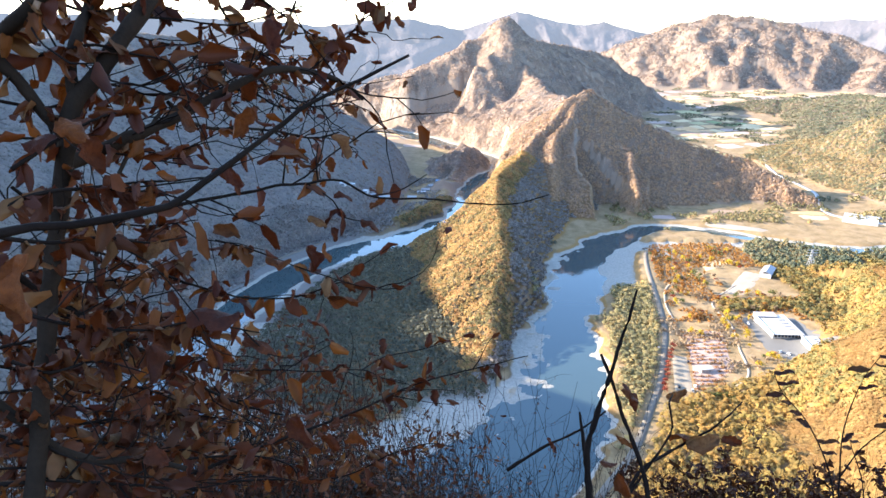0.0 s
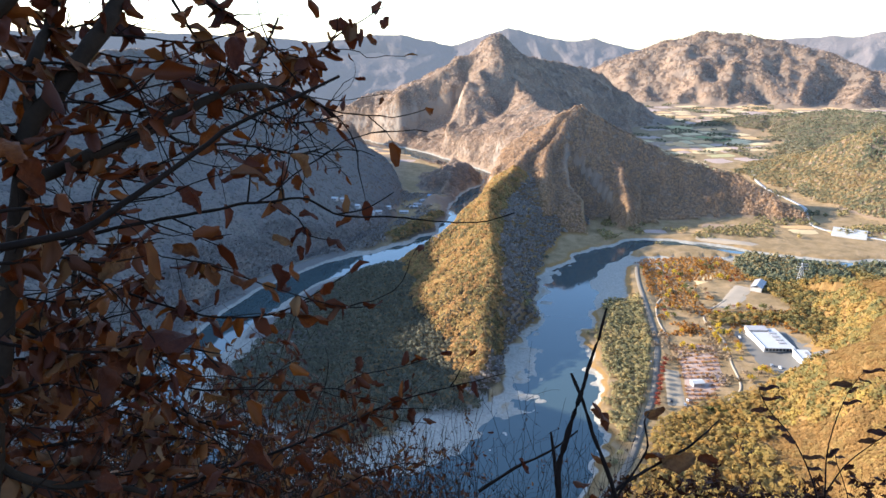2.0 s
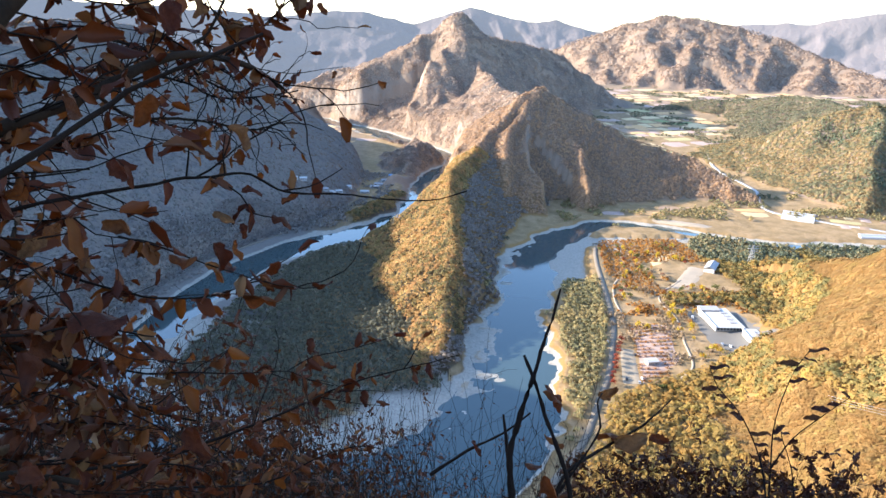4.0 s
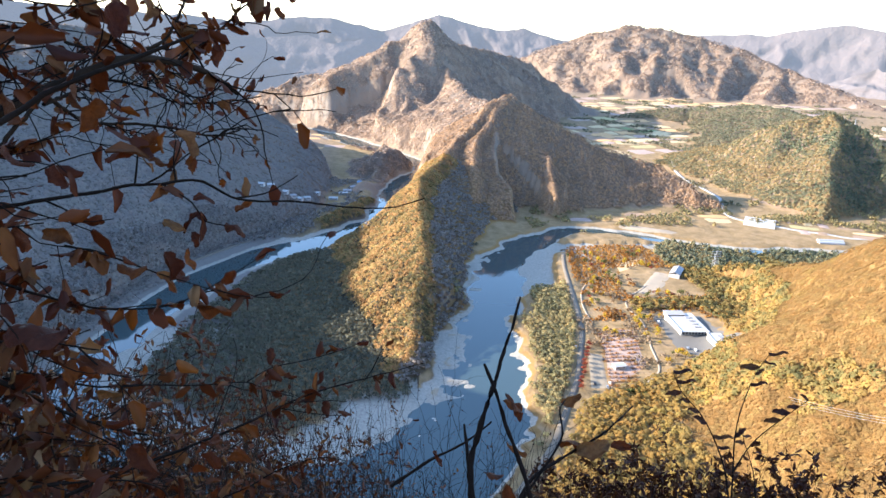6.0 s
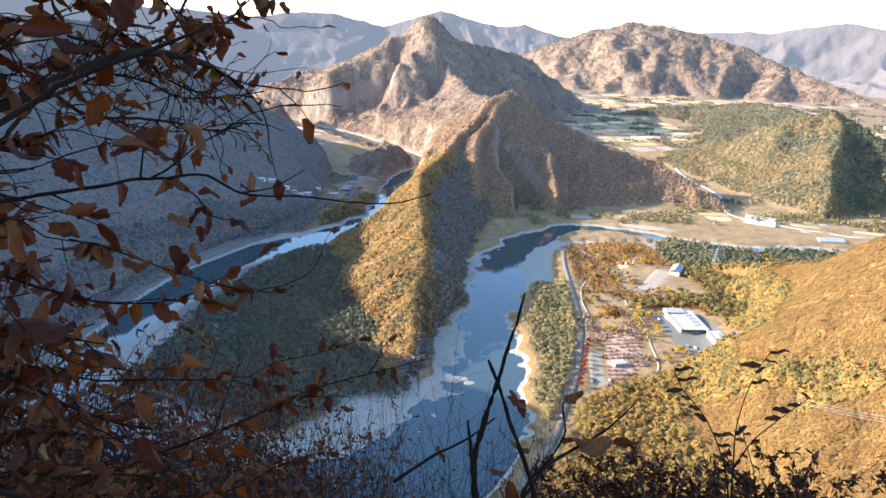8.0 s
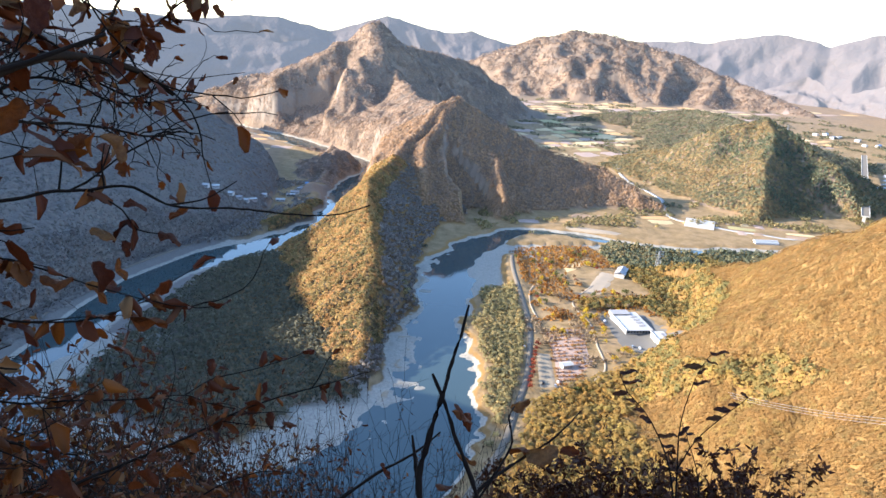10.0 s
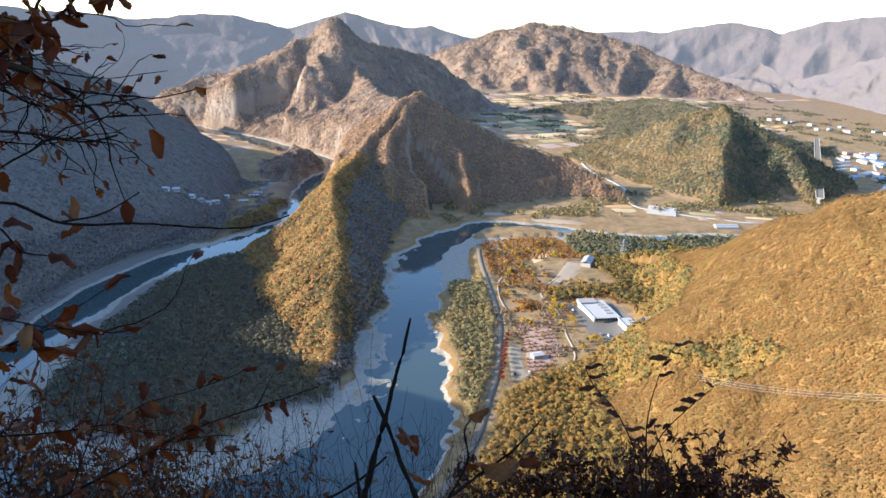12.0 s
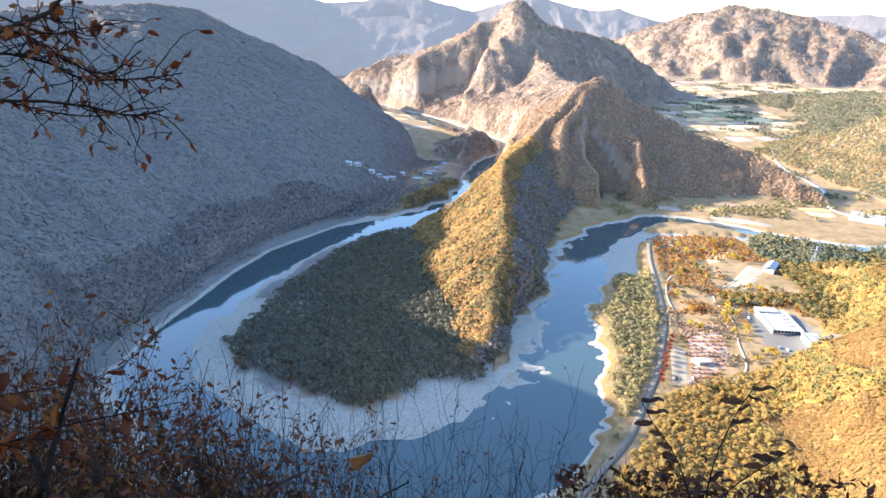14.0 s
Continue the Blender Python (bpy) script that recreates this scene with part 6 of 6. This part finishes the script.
RIGHT_PLANT += [(0.004, 0.0015, 0, 0, [(2.010, 2.610, 257.769), (2.028, 2.720, 257.919), (2.012, 2.810, 258.025), (2.012, 2.842, 258.071)])]
LEAF_SHAPES = [leaf_mesh("leaf", s, 1, 0.6 + 0.06 * (s % 4), 0.95, 8, 7) for s in range(14)]
for me_ in LEAF_SHAPES:
    me_.materials.append(M_LEAF)


def aim(place, tip, up, size):
    """The pose of a leaf that points along tip."""
    x = Vector(tip).normalized()
    z = (Vector(up) - x * Vector(up).dot(x)).normalized()
    y = z.cross(x)
    return Matrix.Translation(place) @ Matrix((x, y, z)).transposed().to_4x4() @ Matrix.Diagonal((size, size, size, 1))


class Leaves:
    """Collects many small leaves into one mesh."""

    def __init__(self, rows=2, curl=0.7):
        self.src = []
        for s in range(5):
            me = leaf_mesh("sample", 20 + s, 1, 0.58, curl, rows, 3 if rows < 3 else 5)
            self.src.append((np.array([v.co[:] for v in me.vertices]), np.array([p.vertices[:] for p in me.polygons])))
            bpy.data.meshes.remove(me)
        self.p, self.f, self.n = [], [], 0

    def add(self, m, k):
        v, q = self.src[k % 5]
        m = np.array(m)
        self.p.append(v @ m[:3, :3].T + m[:3, 3])
        self.f.append(q + self.n)
        self.n += len(v)

    def mesh(self, name, material, parent, label="", origin=(0, 0, 0)):
        ob = soup(name, np.vstack(self.p) - np.array(origin), np.vstack(self.f), material, True)
        ob.parent = parent
        return tagged(ob, label, kind="stuff")


def wander(rng, start, way, length, kink, drop=0.0, step=0.025):
    """A crooked twig."""
    p, d = np.array(start, float), np.array(way, float) / np.linalg.norm(way)
    line = [p.copy()]
    for _ in range(max(3, int(length / step))):
        d = d + rng.normal(size=3) * kink + np.array([0, 0, -drop])
        d /= np.linalg.norm(d)
        p = p + d * step
        line.append(p.copy())
    return np.array(line)


def leafy_tree(name, label, branches, leaves, base, seed, leaf_size=0.042, most=290, twig_len=(0.1, 0.28), parts=True, clear=None, stout=0.0018):
    rng = np.random.default_rng(seed)
    tree = tagged(new(name), label, "tree")
    tree.location = base
    twigs, small = Tubes(), Leaves(3, 0.9)
    spots = [(p, s, t) for p, s, t in leaves]
    loose = []
    for i, (r0, r1, ntw, nlv, pts) in enumerate(branches):
        step = 0.012 if r0 < 0.005 else 0.02
        line = bend(pts, step)
        line = line + rng.normal(size=line.shape) * r0 * 0.12
        one = Tubes()
        one.add(line, r0, r1, 8 if r0 > 0.008 else 6, 0.1)
        one.mesh("trunk" if i == 0 else "branch", M_BARK if r0 > 0.008 else M_TWIG, tree, "", base)
        total = np.linalg.norm(np.diff(line, axis=0), axis=1).sum()
        span = line[-1] - line[0]
        for _ in range(int(total * ntw * 1.7 + rng.uniform())):
            k = int(rng.uniform(0.12, 0.98) * (len(line) - 2))
            along = line[k + 1] - line[k]
            way = along / np.linalg.norm(along) * 0.8 + rng.normal(size=3) * 0.75
            tw = wander(rng, line[k], way, rng.uniform(*twig_len), 0.2)
            r = max(0.0008, min(r0 * 0.45, stout))
            twigs.add(tw, r, r * 0.5, 4, 0.2)
            for _ in range(rng.poisson(1.3)):
                k2 = rng.integers(2, len(tw) - 1) if len(tw) > 4 else 2
                sub = wander(rng, tw[k2], tw[k2] - tw[k2 - 1] + rng.normal(size=3) * 0.02, rng.uniform(0.04, 0.12), 0.25)
                twigs.add(sub, r * 0.7, r * 0.4, 4, 0.2)
                if rng.uniform() < nlv / 8:
                    loose.append((sub[-1], sub[-1] - sub[-3]))
            if rng.uniform() < nlv / 3.5:
                loose.append((tw[-1], tw[-1] - tw[-3]))
        for _ in range(int(total * nlv * 12 + rng.uniform())):
            k = int(rng.uniform(0.1, 0.99) * (len(line) - 2))
            loose.append((line[k], rng.normal(size=3)))
    tagged(twigs.mesh("twig_spray", M_TWIG, tree, "thin crooked dark twigs", base), kind="stuff")
    rng.shuffle(loose)
    for p, way in loose:
        way = np.array(way) / (np.linalg.norm(way) + 1e-6) + rng.normal(size=3) * 0.5 + np.array([0, 0, -0.55])
        s = leaf_size * rng.uniform(0.6, 1.25)
        if clear is not None and clear(p):
            continue
        if np.linalg.norm(np.array(p) - np.array((0.03, 0.02, 260))) < 0.5:
            continue
        spots.append((p, s, way))
    for i, (p, s, way) in enumerate(spots):
        m = aim(p, way, rng.normal(size=3), s * (0.8 if i < len(leaves) else 1.0))
        if i < most and parts:
            o = new("leaf", LEAF_SHAPES[int(rng.integers(14))])
            o.parent = tree
            o.matrix_basis = Matrix.Translation(-Vector(base)) @ m
        else:
            small.add(m, int(rng.integers(5)))
    if small.n:
        small.mesh("foliage", M_LEAF, tree, "curled dry brown leaves", base)
    return tree


leafy_tree("beech_tree", "small beech hung with curled dry rust-brown leaves", BEECH, LEAVES, (-0.62, 0.9, 258.2), 4)
SPRAY_FOOT = float(land(np.array([-1.35]), np.array([2.5]))[0][0])
SPRAY.insert(0, (0.011, 0.008, 3, 3, [(-1.35, 2.5, SPRAY_FOOT - 0.1), (-1.42, 2.52, 258.8), (-1.3, 2.6, 259.4), (-1.1, 2.7, 259.7)]))
leafy_tree("beech_tree", "spray of thin leafless beech twigs with few brown leaves", SPRAY, [], (-1.35, 2.5, SPRAY_FOOT), 9, 0.046, 60, (0.1, 0.36), stout=0.0032)


def sapling(name, label, branches, leaves, base, leaf_mat, sides=6):
    rng = np.random.default_rng(7)
    plant = tagged(new(name), label, "sapling")
    plant.location = base
    for r0, r1, _, _, pts in branches:
        one = Tubes()
        line = bend(pts, 0.015)
        one.add(line + rng.normal(size=line.shape) * r0 * 0.15, r0 * 1.7, r1 * 1.5, sides, 0.25)
        one.mesh("stem", M_TWIG, plant, "", base)
    for p, s, way in leaves:
        o = new("leaf", LEAF_SHAPES[int(rng.integers(14))])
        o.parent = plant
        o.matrix_basis = Matrix.Translation(-Vector(base)) @ aim(p, way, rng.normal(size=3), s)
    return plant


sapling("sapling", "dark knotty bare sapling with a few dry leaves", SAPLING, SAPLING_LEAVES, (0.26, 1.0, 258.1), M_DARKLEAF)


def oval_plant():
    rng = np.random.default_rng(12)
    base = Vector(RIGHT_PLANT[0][4][0])
    plant = tagged(new("seedling"), "slender seedling with rows of dark oval leaves", "sapling")
    plant.location = base
    shape = leaf_mesh("oval_leaf", 3, 1, 0.42, 0.3, 5)
    shape.materials.append(M_DARKLEAF)
    for r0, r1, _, _, pts in RIGHT_PLANT:
        one = Tubes()
        line = bend(pts, 0.05)
        one.add(line, r0, r1, 5, 0.1)
        one.mesh("stem", M_TWIG, plant, "", base)
        n = len(line)
        for k in range(int(n * 0.4), n):
            if rng.uniform() < (0.95 if k > n * 0.6 else 0.6):
                way = Vector((rng.choice([-1, 1]) * rng.uniform(0.5, 1), rng.uniform(-0.5, 0.2), rng.uniform(-0.25, 0.35)))
                o = new("leaf", shape)
                o.parent = plant
                o.matrix_basis = Matrix.Translation(Vector(line[k]) - base) @ aim((0, 0, 0), way, (0, -0.4, 1), rng.uniform(0.055, 0.1))


oval_plant()


def shrub(label, tips, spread, stems, leaf_n, leaf, leaf_mat, seed, stem_r=0.006, twig_n=4, group="", down=2.6, droop=0.0):
    """A shrub: stems that rise from one foot to the given top, twigs, and leaves along them."""
    rng = np.random.default_rng(seed)
    top = np.array(tips, float)
    gz_ = float(land(np.array([top[0]]), np.array([top[1]]))[0][0])
    foot = np.array([top[0] + rng.uniform(-0.2, 0.2), top[1] - 0.25, max(gz_ - 0.05, top[2] - down)])
    foot[2] = float(land(np.array([foot[0]]), np.array([foot[1]]))[0][0]) - 0.05
    plant = tagged(new("shrub"), label, "shrub", group)
    plant.location = foot
    fol = Leaves(2, 0.8)
    for i in range(stems):
        end = top + rng.normal(size=3) * np.array([spread, spread, spread * 0.45]) - np.array([0, 0, abs(rng.normal()) * spread * 0.5])
        mid = foot * 0.45 + end * 0.55 + rng.normal(size=3) * 0.2
        line = bend([foot + rng.normal(size=3) * 0.05 * np.array([1, 1, 0]), mid, end], 0.12)
        line[1:-1] += rng.normal(size=line[1:-1].shape) * 0.012
        wood = Tubes()
        wood.add(line, stem_r, stem_r * 0.25, 3, 0.15)
        lines = [line]
        for _ in range(twig_n):
            k = int(rng.uniform(0.45, 0.97) * (len(line) - 2))
            way = (line[k + 1] - line[k]) / 0.12 + rng.normal(size=3) * 0.8 + np.array([0, 0, 0.3])
            tw = wander(rng, line[k], way, rng.uniform(0.2, 0.6), 0.2, droop, 0.08)
            wood.add(tw, stem_r * 0.4, stem_r * 0.16, 3, 0.2)
            lines.append(tw)
            if rng.uniform() < 0.7:
                sub = wander(rng, tw[len(tw) // 2], rng.normal(size=3) + np.array([0, 0, 0.6]), rng.uniform(0.1, 0.3), 0.25, droop, 0.07)
                wood.add(sub, stem_r * 0.25, stem_r * 0.12, 3, 0.2)
                lines.append(sub)
        wood.mesh("stem", M_STRAW if leaf_mat is M_RUST else M_TWIG, plant, "", foot)
        for _ in range(leaf_n):
            ln = lines[int(rng.integers(len(lines)))]
            k = int(rng.uniform(0.3, 1.0) * (len(ln) - 1))
            fol.add(aim(ln[k] + rng.normal(size=3) * 0.012, rng.normal(size=3) + np.array([0, 0, -0.2]), rng.normal(size=3), leaf * rng.uniform(0.55, 1.3)), int(rng.integers(5)))
    if fol.n:
        fol.mesh("foliage", leaf_mat, plant, "", foot)
    return plant


EAST_TIPS = [(1.3, 4.0, 256.9), (1.9, 4.5, 256.65), (2.2, 4.3, 256.45), (1.0, 4.3, 256.65), (2.4, 7.2, 254.8), (2.8, 7.6, 254.5), (3.0, 7.3, 254.6), (3.1, 6.8, 255.1), (3.4, 6.8, 255.0), (3.7, 6.9, 255.0), (3.9, 6.6, 255.0), (4.1, 6.5, 255.1), (4.6, 6.8, 254.9), (4.5, 6.2, 255.4), (4.6, 6.1, 255.5), (5.2, 6.3, 255.1), (5.0, 5.8, 255.5), (5.2, 5.7, 255.6)]
EAST_TIPS += [(x - 0.1, y - 0.35, z - 0.42) for x, y, z in EAST_TIPS]
for i, p in enumerate(EAST_TIPS):
    shrub("low dense shrub with small dark red-brown leaves", (p[0], p[1], p[2] + (0.08 if p[0] > 3.1 else -0.14 if p[0] > 2.2 else -0.36)), 0.28, 9, 100, 0.085, M_DARKLEAF, 100 + i, 0.006, 5, "dark shrubs on the cliff edge")
BARE_TIPS = [(-0.25, 3.8, 257.35), (0.06, 4.75, 256.95), (0.3, 4.8, 257.0), (0.55, 4.85, 257.1), (0.92, 5.05, 257.0), (1.2, 4.7, 257.1), (0.26, 5.5, 256.7), (1.16, 5.45, 256.6), (1.8, 5.3, 256.4)]
for i, p in enumerate(BARE_TIPS):
    shrub("leafless shrub of fine upright dark twigs", p, 0.42, 9, 16, 0.026, M_DARKLEAF, 200 + i, 0.0055, 8, "bare shrubs on the cliff edge")
RUST_TIPS = [(-0.9, 2.7, 258.3), (-0.95, 3.05, 258.15), (-0.95, 3.45, 257.95), (-0.85, 3.8, 257.65), (-0.6, 3.95, 257.45), (-0.32, 4.3, 257.4), (-0.1, 4.0, 257.15), (-0.65, 2.5, 258.15), (-0.45, 3.05, 257.7),
             (0.27, 3.5, 257.2), (0.7, 4.25, 256.7), (-1.3, 2.9, 258.2), (-1.4, 3.5, 257.9), (-0.3, 3.3, 257.4), (0.0, 3.1, 257.3), (-1.1, 2.3, 258.2), (-1.5, 2.0, 258.45), (-1.9, 2.4, 258.5), (-1.7, 2.8, 258.25), (-2.2, 2.9, 258.3), (-1.2, 1.75, 258.4), (-2.4, 2.3, 258.6), (-0.95, 1.95, 258.25), (-1.6, 1.7, 258.6)]
RUST_TIPS += [(-0.63, 3.65, 257.71), (-0.38, 3.87, 257.53), (-0.01, 3.91, 257.44), (-0.31, 3.36, 257.68), (-0.02, 3.39, 257.61), (-0.53, 3.07, 257.94), (-0.79, 3.35, 257.96), (-0.64, 2.72, 258.27),
              (-0.37, 4.22, 257.49), (-0.25, 2.87, 257.88), (-0.03, 2.99, 257.76)]
RUST_TIPS += [(-1.1, 2.9, 258.52), (-1.0, 3.2, 258.4), (-0.75, 3.3, 258.2), (-1.35, 2.6, 258.62), (-0.6, 3.6, 257.98), (-1.5, 2.9, 258.6), (-1.25, 3.3, 258.4)]
RUST_TIPS += [(x + 0.12, y - 0.2, z - 0.3) for x, y, z in RUST_TIPS[:24]]
for i, p in enumerate(RUST_TIPS):
    shrub("tangled shrub with small rusty dry leaves", p, 0.27, 10, 70 if p[0] < -0.4 else 40, 0.04, M_RUST, 300 + i, 0.006, 8, "rusty shrubs below the lookout", 2.6, 0.03)
